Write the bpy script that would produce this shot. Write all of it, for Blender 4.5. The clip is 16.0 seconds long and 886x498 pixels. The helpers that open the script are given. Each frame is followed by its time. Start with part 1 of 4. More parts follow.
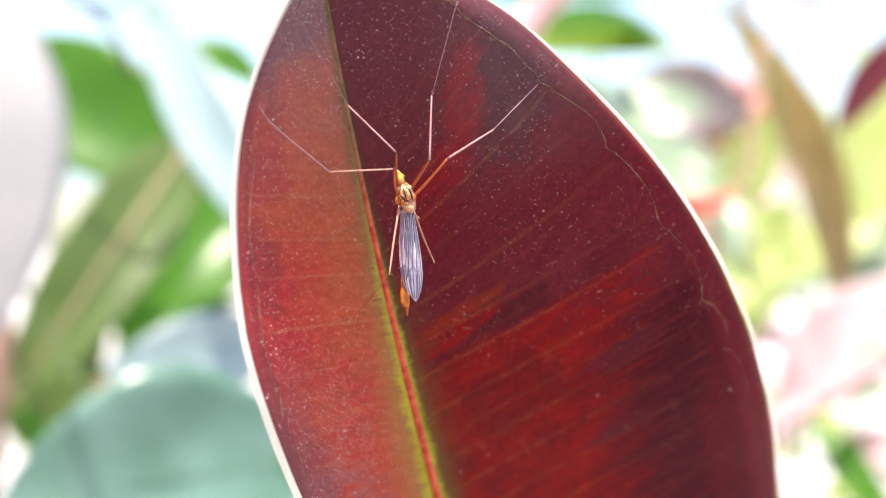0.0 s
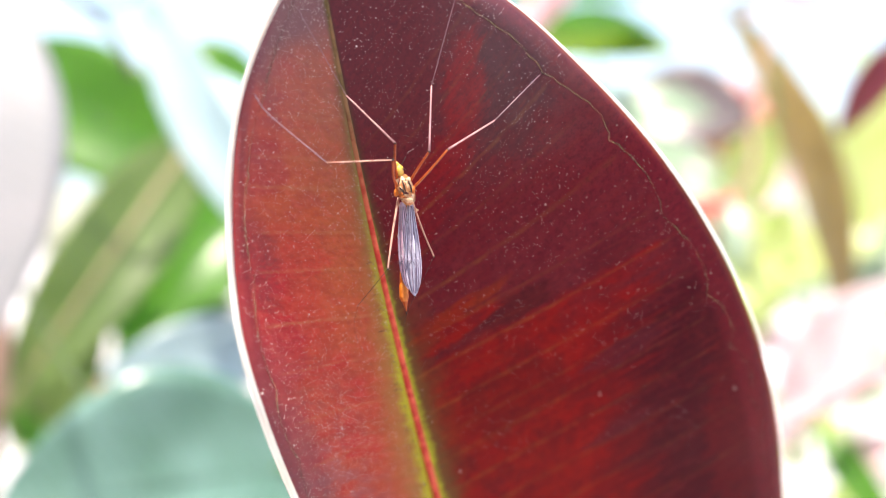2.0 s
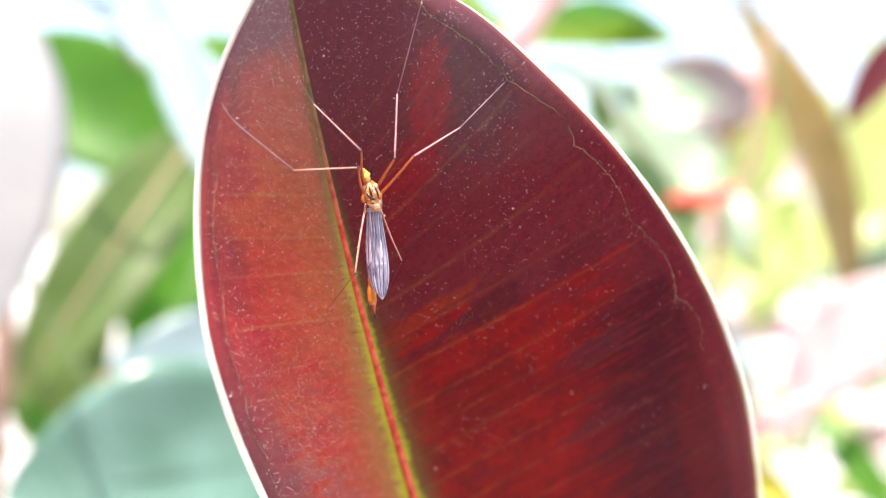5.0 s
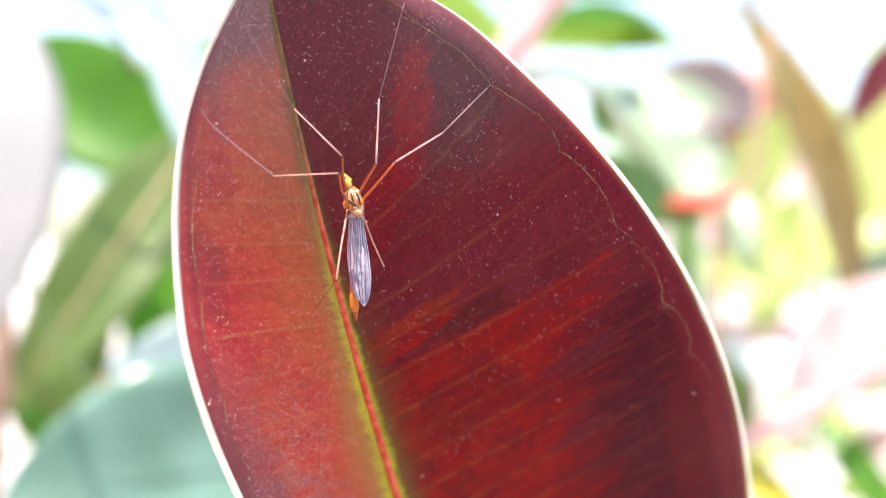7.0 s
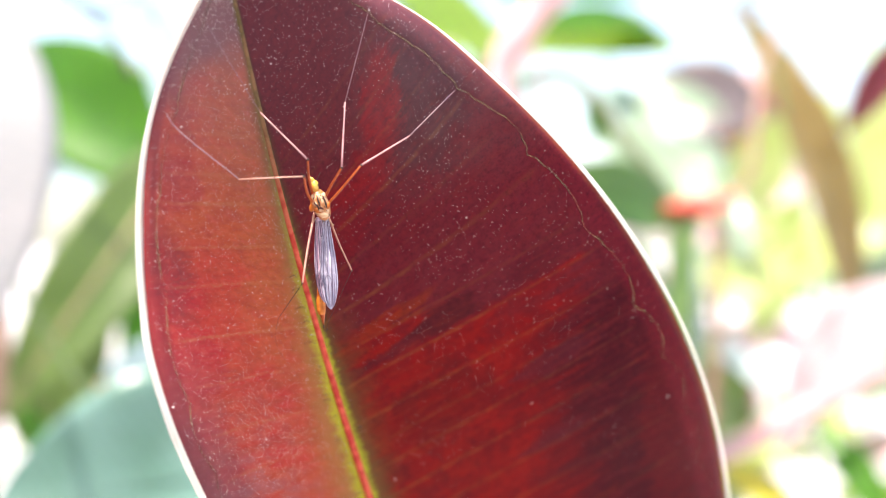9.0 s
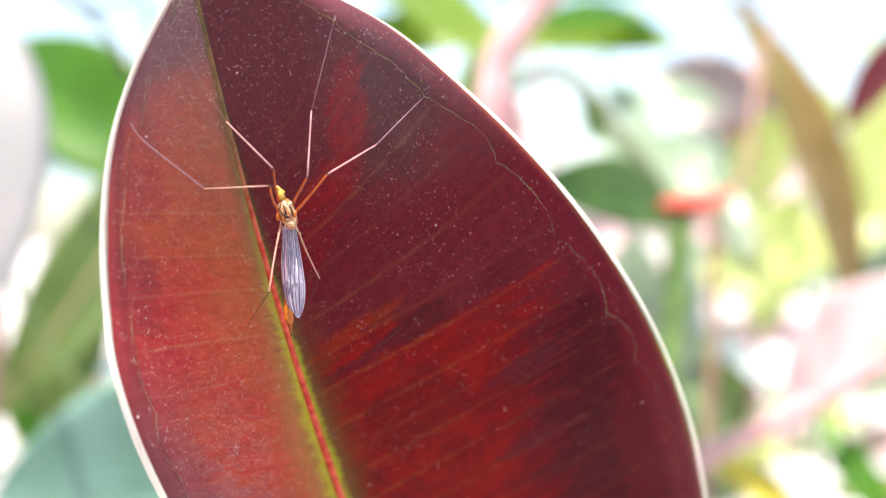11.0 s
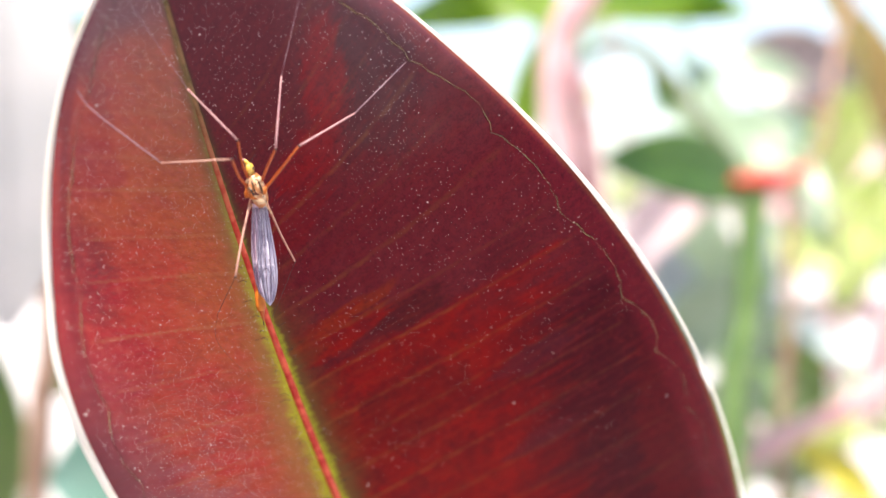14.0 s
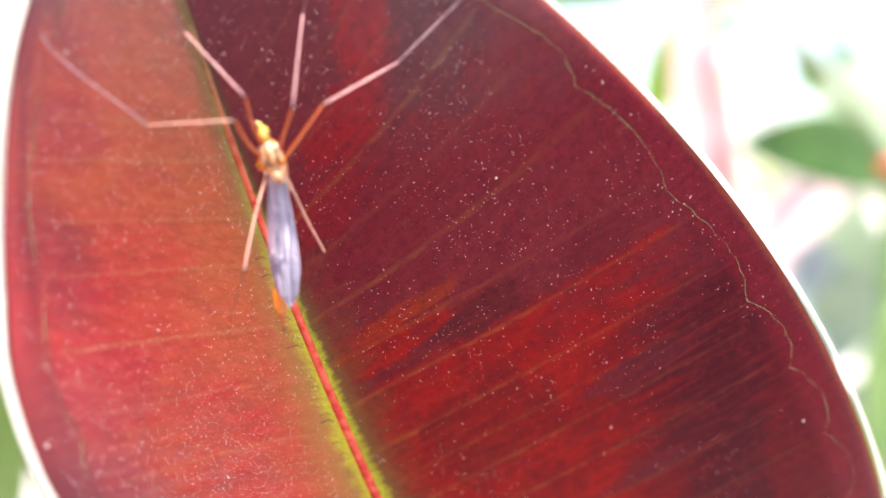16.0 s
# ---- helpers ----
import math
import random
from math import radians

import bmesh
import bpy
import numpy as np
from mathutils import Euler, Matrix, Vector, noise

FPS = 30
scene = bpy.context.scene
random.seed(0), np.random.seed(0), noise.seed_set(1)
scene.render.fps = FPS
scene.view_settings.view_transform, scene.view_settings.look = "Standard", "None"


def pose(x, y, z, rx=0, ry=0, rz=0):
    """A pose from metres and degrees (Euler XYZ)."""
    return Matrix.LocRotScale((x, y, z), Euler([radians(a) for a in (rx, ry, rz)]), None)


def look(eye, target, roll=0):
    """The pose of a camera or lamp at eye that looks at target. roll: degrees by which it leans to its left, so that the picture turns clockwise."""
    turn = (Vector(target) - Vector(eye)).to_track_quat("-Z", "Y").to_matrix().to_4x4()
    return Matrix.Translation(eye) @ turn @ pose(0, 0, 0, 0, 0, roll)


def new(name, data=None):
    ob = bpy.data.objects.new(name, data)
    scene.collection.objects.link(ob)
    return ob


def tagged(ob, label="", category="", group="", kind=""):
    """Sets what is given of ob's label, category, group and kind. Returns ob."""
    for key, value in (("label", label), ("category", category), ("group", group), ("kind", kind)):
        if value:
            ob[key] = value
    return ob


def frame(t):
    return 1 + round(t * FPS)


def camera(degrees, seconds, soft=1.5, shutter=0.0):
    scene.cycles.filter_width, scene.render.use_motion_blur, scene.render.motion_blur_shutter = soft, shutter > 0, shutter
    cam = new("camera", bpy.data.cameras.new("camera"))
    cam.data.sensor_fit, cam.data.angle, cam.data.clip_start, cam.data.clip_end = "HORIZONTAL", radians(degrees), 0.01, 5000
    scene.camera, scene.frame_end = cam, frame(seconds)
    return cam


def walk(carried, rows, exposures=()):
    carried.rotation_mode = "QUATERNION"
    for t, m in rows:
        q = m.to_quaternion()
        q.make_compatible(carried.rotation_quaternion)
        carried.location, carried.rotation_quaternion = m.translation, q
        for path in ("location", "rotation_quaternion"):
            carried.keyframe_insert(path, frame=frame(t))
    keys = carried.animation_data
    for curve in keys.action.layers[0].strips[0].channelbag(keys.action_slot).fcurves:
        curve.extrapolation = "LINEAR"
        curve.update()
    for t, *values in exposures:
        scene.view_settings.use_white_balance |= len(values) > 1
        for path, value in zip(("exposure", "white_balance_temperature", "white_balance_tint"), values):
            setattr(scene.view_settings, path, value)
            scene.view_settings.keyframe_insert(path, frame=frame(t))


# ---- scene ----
cam = camera(34.78, 16.0, soft=1.0)
PATH = [
    (0.0, 0.00000, -0.18000, 1.20000, 89.948, -0.003, 0.024),
    (0.5, 0.00109, -0.17914, 1.19953, 90.067, -0.108, 0.306),
    (1.0, -0.00063, -0.17782, 1.19841, 90.348, -0.120, -0.165),
    (1.5, 0.00083, -0.17681, 1.19894, 90.170, -0.124, 0.244),
    (2.0, 0.00009, -0.17638, 1.19865, 90.153, -0.108, 0.046),
    (2.5, 0.00024, -0.17679, 1.19880, 90.096, -0.058, 0.054),
    (3.0, 0.00172, -0.17801, 1.19919, 89.928, -0.035, 0.391),
    (3.5, 0.00393, -0.17969, 1.20000, 89.683, -0.017, 0.589),
    (4.0, 0.00488, -0.18109, 1.20049, 89.616, 0.060, 0.522),
    (6.5, 0.00689, -0.17813, 1.20060, 89.807, 0.060, 0.577),
    (7.0, 0.00802, -0.17848, 1.20100, 89.783, 0.021, 0.713),
    (7.5, 0.00865, -0.17929, 1.20106, 89.792, 0.006, 0.744),
    (8.0, 0.00923, -0.17934, 1.19996, 90.098, -0.041, 0.752),
    (8.5, 0.01085, -0.17850, 1.20050, 90.007, 0.042, 0.969),
    (9.0, 0.01236, -0.17840, 1.20083, 89.966, 0.085, 0.864),
    (11.5, 0.01744, -0.17822, 1.20261, 89.722, 0.236, 1.059),
    (12.0, 0.01842, -0.17741, 1.20172, 89.977, 0.258, 1.249),
    (12.5, 0.01966, -0.17622, 1.20064, 90.237, 0.322, 1.545),
    (13.0, 0.02078, -0.17318, 1.20019, 90.280, 0.357, 1.844),
    (13.5, 0.02300, -0.16934, 1.20042, 90.078, 0.313, 2.806),
    (14.0, 0.02645, -0.16135, 1.20264, 88.826, 0.293, 4.304),
    (14.5, 0.02805, -0.15265, 1.20376, 88.789, 0.227, 5.342),
    (15.0, 0.02868, -0.14358, 1.20239, 89.179, 0.225, 7.192),
    (15.5, 0.02969, -0.13450, 1.20110, 89.073, 0.070, 8.942),
    (16.0, 0.02965, -0.12736, 1.20194, 88.349, 0.087, 9.831),
]
walk(cam, [(t, pose(x, y, z, rx, ry, rz)) for t, x, y, z, rx, ry, rz in PATH],
     exposures=[(0.0, 1.35, 7000, 14), (4.0, 1.53, 7000, 14), (9.0, 1.55, 7000, 14), (11.5, 1.35, 7000, 14), (12.5, 1.35, 7000, 14), (14.0, 1.35, 7000, 14), (15.0, 1.45, 7000, 14), (15.5, 1.62, 7000, 14), (16.0, 1.92, 7000, 14)])
cam.data.dof.use_dof = True
cam.data.dof.aperture_fstop = 15.0

# ---- world, sun, exposure ----
SUN_UP, SUN_TURN = 70.0, 205.0     # degrees above the horizon; degrees from +y towards +x
world = bpy.data.worlds.new("sky")
scene.world = world
world.use_nodes = True
sky = world.node_tree.nodes.new("ShaderNodeTexSky")
sky.sky_type, sky.sun_disc = "NISHITA", False
sky.sun_elevation, sky.sun_rotation = radians(SUN_UP), radians(SUN_TURN)
sky.dust_density, sky.air_density, sky.ozone_density = 1.5, 1.0, 1.0
back = world.node_tree.nodes["Background"]
back.inputs["Strength"].default_value = 0.15
world.node_tree.links.new(sky.outputs[0], back.inputs[0])
sun = new("sun", bpy.data.lights.new("sun", "SUN"))
sun.data.energy, sun.data.angle, sun.data.color = 3.5, radians(0.6), (1.0, 0.95, 0.88)
sun_way = Vector((math.sin(radians(SUN_TURN)) * math.cos(radians(SUN_UP)), math.cos(radians(SUN_TURN)) * math.cos(radians(SUN_UP)), math.sin(radians(SUN_UP))))
sun.matrix_world = look(sun_way * 20, (0, 0, 0))

# ---- materials ----


def material(name):
    m = bpy.data.materials.new(name)
    m.use_nodes = True
    t = m.node_tree
    return m, t, t.nodes["Principled BSDF"]


def node(t, kind, **values):
    n = t.nodes.new(kind)
    for key, value in values.items():
        n.inputs[key].default_value = value
    return n


def sums(t, op, a, b=0.0, c=0.0):
    """One step of arithmetic; a, b, c are numbers or outputs."""
    n = t.nodes.new("ShaderNodeMath")
    n.operation = op
    for i, v in enumerate((a, b, c)):
        if isinstance(v, (int, float)):
            n.inputs[i].default_value = v
        else:
            t.links.new(v, n.inputs[i])
    return n.outputs[0]


def smooth(t, value, low, high):
    n = t.nodes.new("ShaderNodeMapRange")
    n.interpolation_type = "SMOOTHSTEP"
    t.links.new(value, n.inputs["Value"])
    n.inputs["From Min"].default_value, n.inputs["From Max"].default_value = low, high
    return n.outputs[0]


def blend(t, fac, a, b):
    n = t.nodes.new("ShaderNodeMix")
    n.data_type = "RGBA"
    for i, v in ((0, fac), (6, a), (7, b)):
        if isinstance(v, (int, float)):
            n.inputs[i].default_value = v
        elif isinstance(v, tuple):
            n.inputs[i].default_value = (*v, 1)
        else:
            t.links.new(v, n.inputs[i])
    return n.outputs[2]


def noise_of(t, scale, detail=3.0, vector=None, rough=0.5):
    n = node(t, "ShaderNodeTexNoise", Scale=scale, Detail=detail, Roughness=rough)
    if vector is not None:
        t.links.new(vector, n.inputs["Vector"])
    else:
        where = t.nodes.new("ShaderNodeTexCoord")
        t.links.new(where.outputs["Object"], n.inputs["Vector"])
    return n.outputs[0]


def attribute(t, name):
    n = t.nodes.new("ShaderNodeAttribute")
    n.attribute_name = name
    return n.outputs["Fac"]


def bump(t, p, height, strength, distance):
    n = node(t, "ShaderNodeBump", Strength=strength, Distance=distance)
    t.links.new(height, n.inputs["Height"])
    t.links.new(n.outputs[0], p.inputs["Normal"])


def see_through(m, t, p, colour, amount):
    """Lets light shine through a leaf."""
    out = next(n for n in t.nodes if n.type == "OUTPUT_MATERIAL")
    tr, mix = t.nodes.new("ShaderNodeBsdfTranslucent"), t.nodes.new("ShaderNodeMixShader")
    if isinstance(colour, tuple):
        tr.inputs["Color"].default_value = (*colour, 1)
    else:
        t.links.new(colour, tr.inputs["Color"])
    mix.inputs[0].default_value = amount
    t.links.new(p.outputs[0], mix.inputs[1])
    t.links.new(tr.outputs[0], mix.inputs[2])
    t.links.new(mix.outputs[0], out.inputs["Surface"])


def simple(name, dark, light, scale, rough=0.5, bumps=0.2, depth=0.0003, spec=0.5):
    m, t, p = material(name)
    n = noise_of(t, scale, 5.0)
    t.links.new(blend(t, smooth(t, n, 0.32, 0.68), dark, light), p.inputs["Base Color"])
    p.inputs["Roughness"].default_value = rough
    p.inputs["Specular IOR Level"].default_value = spec
    bump(t, p, noise_of(t, scale * 6, 4.0), bumps, depth)
    return m


def leaf_paint(name, dark, light, through_colour, amount=0.35, rough=0.3):
    """A far leaf: blotches, faint cross veins, shine and light through it."""
    m, t, p = material(name)
    n = noise_of(t, 22.0, 4.0)
    along, across = attribute(t, "along"), attribute(t, "across")
    ribs = sums(t, "SINE", sums(t, "MULTIPLY", sums(t, "ADD", along, sums(t, "MULTIPLY", sums(t, "ABSOLUTE", across), -0.6)), 900.0))
    c = blend(t, smooth(t, n, 0.3, 0.7), dark, light)
    c = blend(t, sums(t, "MULTIPLY", smooth(t, ribs, 0.75, 1.0), 0.3), c, tuple(min(1, v * 1.4 + 0.02) for v in light))
    t.links.new(c, p.inputs["Base Color"])
    p.inputs["Roughness"].default_value = rough
    bump(t, p, noise_of(t, 160.0, 3.0), 0.15, 0.0006)
    see_through(m, t, p, through_colour, amount)
    return m


def burgundy_leaf():
    """The underside of a burgundy rubber leaf: jagged red and dark patches that run with the cross veins, green by the midrib."""
    m, t, p = material("burgundy_leaf_underside")

    def add(a, b):
        return sums(t, "ADD", a, b)

    def times(*factors):
        out = factors[0]
        for f in factors[1:]:
            out = sums(t, "MULTIPLY", out, f)
        return out

    def away(value, low, high):
        """1 below low, 0 above high."""
        return sums(t, "SUBTRACT", 1.0, smooth(t, value, low, high))

    def mix(c, fac, colour):
        return blend(t, fac, c, colour)

    along, across = attribute(t, "along"), attribute(t, "across")      # millimetres
    edge = attribute(t, "edge")                                        # 0 at the midrib, 1 at the margin
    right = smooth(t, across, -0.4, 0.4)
    # the course of the side veins: they rise more steeply towards the tip
    right_of = sums(t, "MAXIMUM", across, 0.0)
    left_of = sums(t, "MAXIMUM", times(across, -1.0), 0.0)
    lifted = add(sums(t, "SUBTRACT", along, times(right_of, 0.12)), 13.0)
    fan = times(sums(t, "MAXIMUM", lifted, 0.0), sums(t, "EXPONENT", times(right_of, -0.0206)))
    vein_at = add(add(fan, sums(t, "MINIMUM", lifted, 0.0)), add(times(left_of, 0.13), -13.0))
    vein_at = sums(t, "SUBTRACT", vein_at, times(right_of, right_of, 0.001))

    def plane(u, a, v, b, shift=0.0):
        n = t.nodes.new("ShaderNodeCombineXYZ")
        t.links.new(times(u, a), n.inputs[0])
        t.links.new(times(v, b), n.inputs[1])
        n.inputs[2].default_value = shift
        return n.outputs[0]

    flat = plane(across, 1.0, along, 1.0)
    n_streak = noise_of(t, 1.0, 3.0, plane(across, 0.075, vein_at, 0.36), 0.55)
    n_fray = noise_of(t, 1.0, 4.0, plane(across, 0.075, vein_at, 0.70, 4.0), 0.58)
    n_fine = noise_of(t, 1.0, 4.0, plane(across, 0.16, vein_at, 1.5, 7.0), 0.62)
    n_hair = noise_of(t, 1.0, 3.0, plane(across, 0.6, vein_at, 6.5, 2.0), 0.7)
    n_blot = noise_of(t, 0.11, 4.0, flat)
    n_big = noise_of(t, 0.16, 4.0, flat, 0.6)
    n_mott = noise_of(t, 0.42, 5.0, flat, 0.65)
    n_grain = noise_of(t, 3.0, 5.0, flat, 0.7)
    n_clot = noise_of(t, 1.5, 4.0, plane(across, 1.0, along, 1.0, 11.0), 0.7)
    n_speck = noise_of(t, 8.0, 4.0, flat, 0.8)

    def patch(v0, d0, lv, ld, fray=10.0, lump=1.0, low=0.55, high=1.15):
        """1 inside a patch that lies along the veins, frayed at its two ends."""
        a = sums(t, "DIVIDE", add(sums(t, "SUBTRACT", vein_at, v0), times(add(n_mott, -0.5), lv * 1.2)), lv)
        b = sums(t, "DIVIDE", add(sums(t, "SUBTRACT", across, d0), times(add(n_fray, -0.5), fray * 3.2)), ld)
        r = add(times(a, a), times(b, b))
        return away(add(r, times(add(n_big, -0.5), lump)), low, high)

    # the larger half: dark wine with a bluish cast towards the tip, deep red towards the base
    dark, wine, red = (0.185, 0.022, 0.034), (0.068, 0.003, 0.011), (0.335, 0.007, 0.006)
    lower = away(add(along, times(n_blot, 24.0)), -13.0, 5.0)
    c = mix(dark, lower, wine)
    c = mix(c, times(away(across, 6.0, 20.0), smooth(t, n_mott, 0.30, 0.66), 0.75), (0.165, 0.013, 0.022))
    c = mix(c, times(smooth(t, n_mott, 0.45, 0.7), add(0.15, times(smooth(t, along, -34.0, -8.0), 0.35))), (0.165, 0.011, 0.026))
    c = mix(c, times(smooth(t, n_fray, 0.52, 0.66), smooth(t, across, 4.0, 12.0), 0.40), (0.190, 0.017, 0.024))
    c = mix(c, times(smooth(t, add(along, times(n_mott, 10.0)), 4.0, 18.0), 0.45), (0.150, 0.034, 0.040))
    # deep red beside the margin near the base
    c = mix(c, times(patch(-50.0, 45.5, 17.0, 5.0, 4.0), 0.8), (0.120, 0.003, 0.010))
    # a greyer, darker stretch between the streaks and the marginal vein
    c = mix(c, times(patch(2.8, 20.0, 6.5, 6.0, 4.0, 0.9, 0.4, 1.5), 0.62), (0.078, 0.021, 0.032))
    # red streaks towards the tip
    streak = patch(4.6, 14.0, 4.6, 3.0, 2.2, 1.1, 0.45, 1.25)
    streak = sums(t, "MAXIMUM", streak, times(patch(1.2, 9.8, 2.6, 4.6, 4.0, 0.9, 0.5, 1.3), 0.85))
    streak = sums(t, "MAXIMUM", streak, times(patch(-2.0, 6.0, 2.6, 5.0, 5.0, 0.8, 0.5, 1.3), 0.45))
    c = mix(c, times(streak, add(0.62, times(smooth(t, n_fine, 0.35, 0.62), 0.38))), (0.300, 0.011, 0.017))
    # the large red field, cut off raggedly by the darker outer part
    frayed = add(across, times(add(n_fray, -0.5), 34.0))
    reach = add(33.0, times(smooth(t, vein_at, -22.0, -30.0), -3.0))
    field = times(away(add(sums(t, "SUBTRACT", frayed, reach), times(add(n_mott, -0.5), 12.0)), -6.0, 6.0), away(add(vein_at, times(add(n_mott, -0.5), 3.0)), -18.6, -17.2))
    field = sums(t, "MAXIMUM", field, patch(-14.6, 6.5, 2.4, 7.5, 6.0, 0.6))
    thin = add(times(n_streak, 0.22), add(times(n_big, 0.38), times(n_mott, 0.40)))
    field = times(field, add(0.40, times(smooth(t, thin, 0.38, 0.60), 0.60)))
    c = mix(c, times(field, 0.92), red)
    c = mix(c, times(patch(-16.2, 16.5, 1.9, 4.6, 3.0, 0.7), 0.75), (0.090, 0.012, 0.018))
    c = mix(c, times(patch(-27.0, 12.0, 4.5, 9.0, 6.0, 1.2), 0.42), (0.150, 0.006, 0.008))
    c = mix(c, times(patch(-29.3, 31.0, 1.7, 7.0, 6.0, 0.7), 0.45), (0.105, 0.016, 0.032))
    c = mix(c, times(patch(-40.5, 29.0, 1.5, 6.0, 6.0, 0.7), 0.42), (0.105, 0.016, 0.030))
    rusty = times(away(across, 6.0, 27.0), smooth(t, n_fine, 0.40, 0.70), away(vein_at, -15.0, -10.5))
    c = mix(c, times(rusty, 0.26), (0.340, 0.040, 0.010))
    c = mix(c, times(patch(-13.2, 10.0, 1.2, 6.0, 4.0, 0.5), smooth(t, n_fine, 0.3, 0.6), 0.65), (0.330, 0.042, 0.010))
    # the stretch between the field and the midrib is dull olive brown
    c = mix(c, times(away(add(across, times(add(n_fray, -0.5), 9.0)), 1.0, 6.5), away(along, -20.0, 4.0), 0.62), (0.180, 0.070, 0.024))
    # outside the marginal vein
    c = mix(c, times(smooth(t, edge, 0.885, 0.93), add(0.25, times(away(along, -30.0, 12.0), 0.35))), (0.215, 0.012, 0.028))
    c = mix(c, times(smooth(t, edge, 0.885, 0.93), smooth(t, along, -4.0, 12.0), 0.6), (0.165, 0.026, 0.028))
    # the other half is browner, and painted paler for the light on its facing
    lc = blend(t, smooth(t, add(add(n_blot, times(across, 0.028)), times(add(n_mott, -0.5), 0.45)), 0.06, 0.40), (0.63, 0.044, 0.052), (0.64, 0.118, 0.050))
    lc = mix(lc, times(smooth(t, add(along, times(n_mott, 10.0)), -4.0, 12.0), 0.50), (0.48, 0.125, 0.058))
    lc = mix(lc, times(smooth(t, n_streak, 0.48, 0.66), 0.35), (0.47, 0.038, 0.042))
    lc = mix(lc, times(smooth(t, n_mott, 0.47, 0.64), 0.45), (0.43, 0.036, 0.048))
    lc = mix(lc, times(patch(8.0, -10.0, 3.4, 2.6, 0.8, 0.8), 0.50), (0.40, 0.034, 0.060))
    lc = mix(lc, times(patch(-12.5, -12.0, 4.0, 2.2, 0.8, 0.8), 0.6), (0.55, 0.040, 0.062))
    lc = mix(lc, times(smooth(t, n_fine, 0.48, 0.70), 0.25), (0.50, 0.13, 0.065))
    # dull olive brown beside the midrib, mottled
    inner = add(across, times(add(n_fray, -0.5), 8.0))
    lc = mix(lc, times(smooth(t, inner, -8.0, -1.5), add(0.35, times(smooth(t, n_mott, 0.35, 0.65), 0.40))), (0.40, 0.135, 0.042))
    lc = mix(lc, times(smooth(t, n_clot, 0.46, 0.68), 0.30), (0.30, 0.024, 0.028))
    lc = mix(lc, times(away(n_clot, 0.34, 0.50), 0.50), (0.66, 0.135, 0.095))
    lc = mix(lc, times(smooth(t, n_grain, 0.48, 0.66), 0.42), (0.60, 0.16, 0.12))
    lc = mix(lc, times(smooth(t, n_speck, 0.55, 0.70), 0.45), (0.74, 0.38, 0.34))
    rag = sums(t, "MAXIMUM", patch(-1.5, -12.3, 6.0, 1.7, 0.9, 1.8, 0.0, 1.7), times(patch(16.0, -7.8, 3.4, 1.0, 0.4, 1.0, 0.1, 1.5), 0.7))
    lc = mix(lc, times(rag, smooth(t, n_grain, 0.20, 0.58), 0.52), (0.150, 0.050, 0.070))
    dusty = times(away(add(along, times(n_mott, 16.0)), -26.0, 0.0), smooth(t, edge, 0.25, 0.8))
    lc = mix(lc, times(dusty, smooth(t, n_mott, 0.40, 0.65), 0.46), (0.42, 0.24, 0.28))
    lc = mix(lc, times(smooth(t, add(add(along, times(across, -0.8)), times(n_blot, 10.0)), 26.0, 31.0), 0.8), (0.19, 0.100, 0.108))
    lc = mix(lc, times(smooth(t, edge, 0.88, 0.93), 0.62), (0.25, 0.046, 0.056))
    low_edge = times(smooth(t, edge, 0.72, 0.86), away(add(along, times(n_mott, 14.0)), -22.0, 2.0))
    lc = mix(lc, times(low_edge, 0.62), (0.20, 0.085, 0.100))
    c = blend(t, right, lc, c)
    # streaks and grain
    c = mix(c, times(smooth(t, n_fine, 0.50, 0.72), 0.10), (0.34, 0.030, 0.018))
    c = mix(c, times(away(n_fine, 0.30, 0.52), right, 0.11), (0.062, 0.008, 0.016))
    c = mix(c, times(smooth(t, n_hair, 0.52, 0.72), 0.06), (0.36, 0.050, 0.040))
    c = mix(c, times(smooth(t, n_grain, 0.46, 0.70), add(0.16, times(right, 0.18))), (0.050, 0.010, 0.016))
    c = mix(c, times(smooth(t, n_clot, 0.48, 0.70), right, 0.34), (0.046, 0.008, 0.014))
    c = mix(c, times(away(n_clot, 0.32, 0.48), right, 0.22), (0.30, 0.026, 0.026))
    # faint cross veins, then the stronger ones
    wave = sums(t, "SINE", add(times(vein_at, 4.2), times(n_blot, 9.0)))
    veins = times(smooth(t, wave, 0.5, 1.0), smooth(t, n_streak, 0.4, 0.65))
    c = mix(c, times(smooth(t, noise_of(t, 1.1, 4.0, flat, 0.7), 0.42, 0.66), right, 0.16), (0.060, 0.006, 0.013))
    c = mix(c, times(veins, 0.09), (0.28, 0.05, 0.025))
    wander = add(vein_at, times(add(n_mott, -0.5), 0.7))

    def ribs(places, wide):
        best = None
        for at, strength in places:
            gap = sums(t, "ABSOLUTE", add(wander, -at))
            one = times(away(gap, 0.03, wide), strength)
            best = one if best is None else sums(t, "MAXIMUM", best, one)
        return best

    strong = ribs(((10.0, 0.4), (6.2, 0.35), (2.8, 0.4), (-1.2, 0.75), (-5.0, 0.35), (-9.4, 0.8), (-14.0, 0.5), (-18.5, 1.0), (-24.0, 0.95), (-28.0, 0.5), (-31.4, 0.8), (-36.2, 0.8), (-41.5, 0.8), (-47.0, 0.8), (-54.0, 0.8)), 0.34)
    strong = times(strong, right, away(edge, 0.84, 0.90), add(0.3, smooth(t, n_mott, 0.35, 0.7)), add(0.20, times(away(across, 8.0, 32.0), 0.34)))
    c = mix(c, times(strong, 0.85), (0.32, 0.115, 0.034))
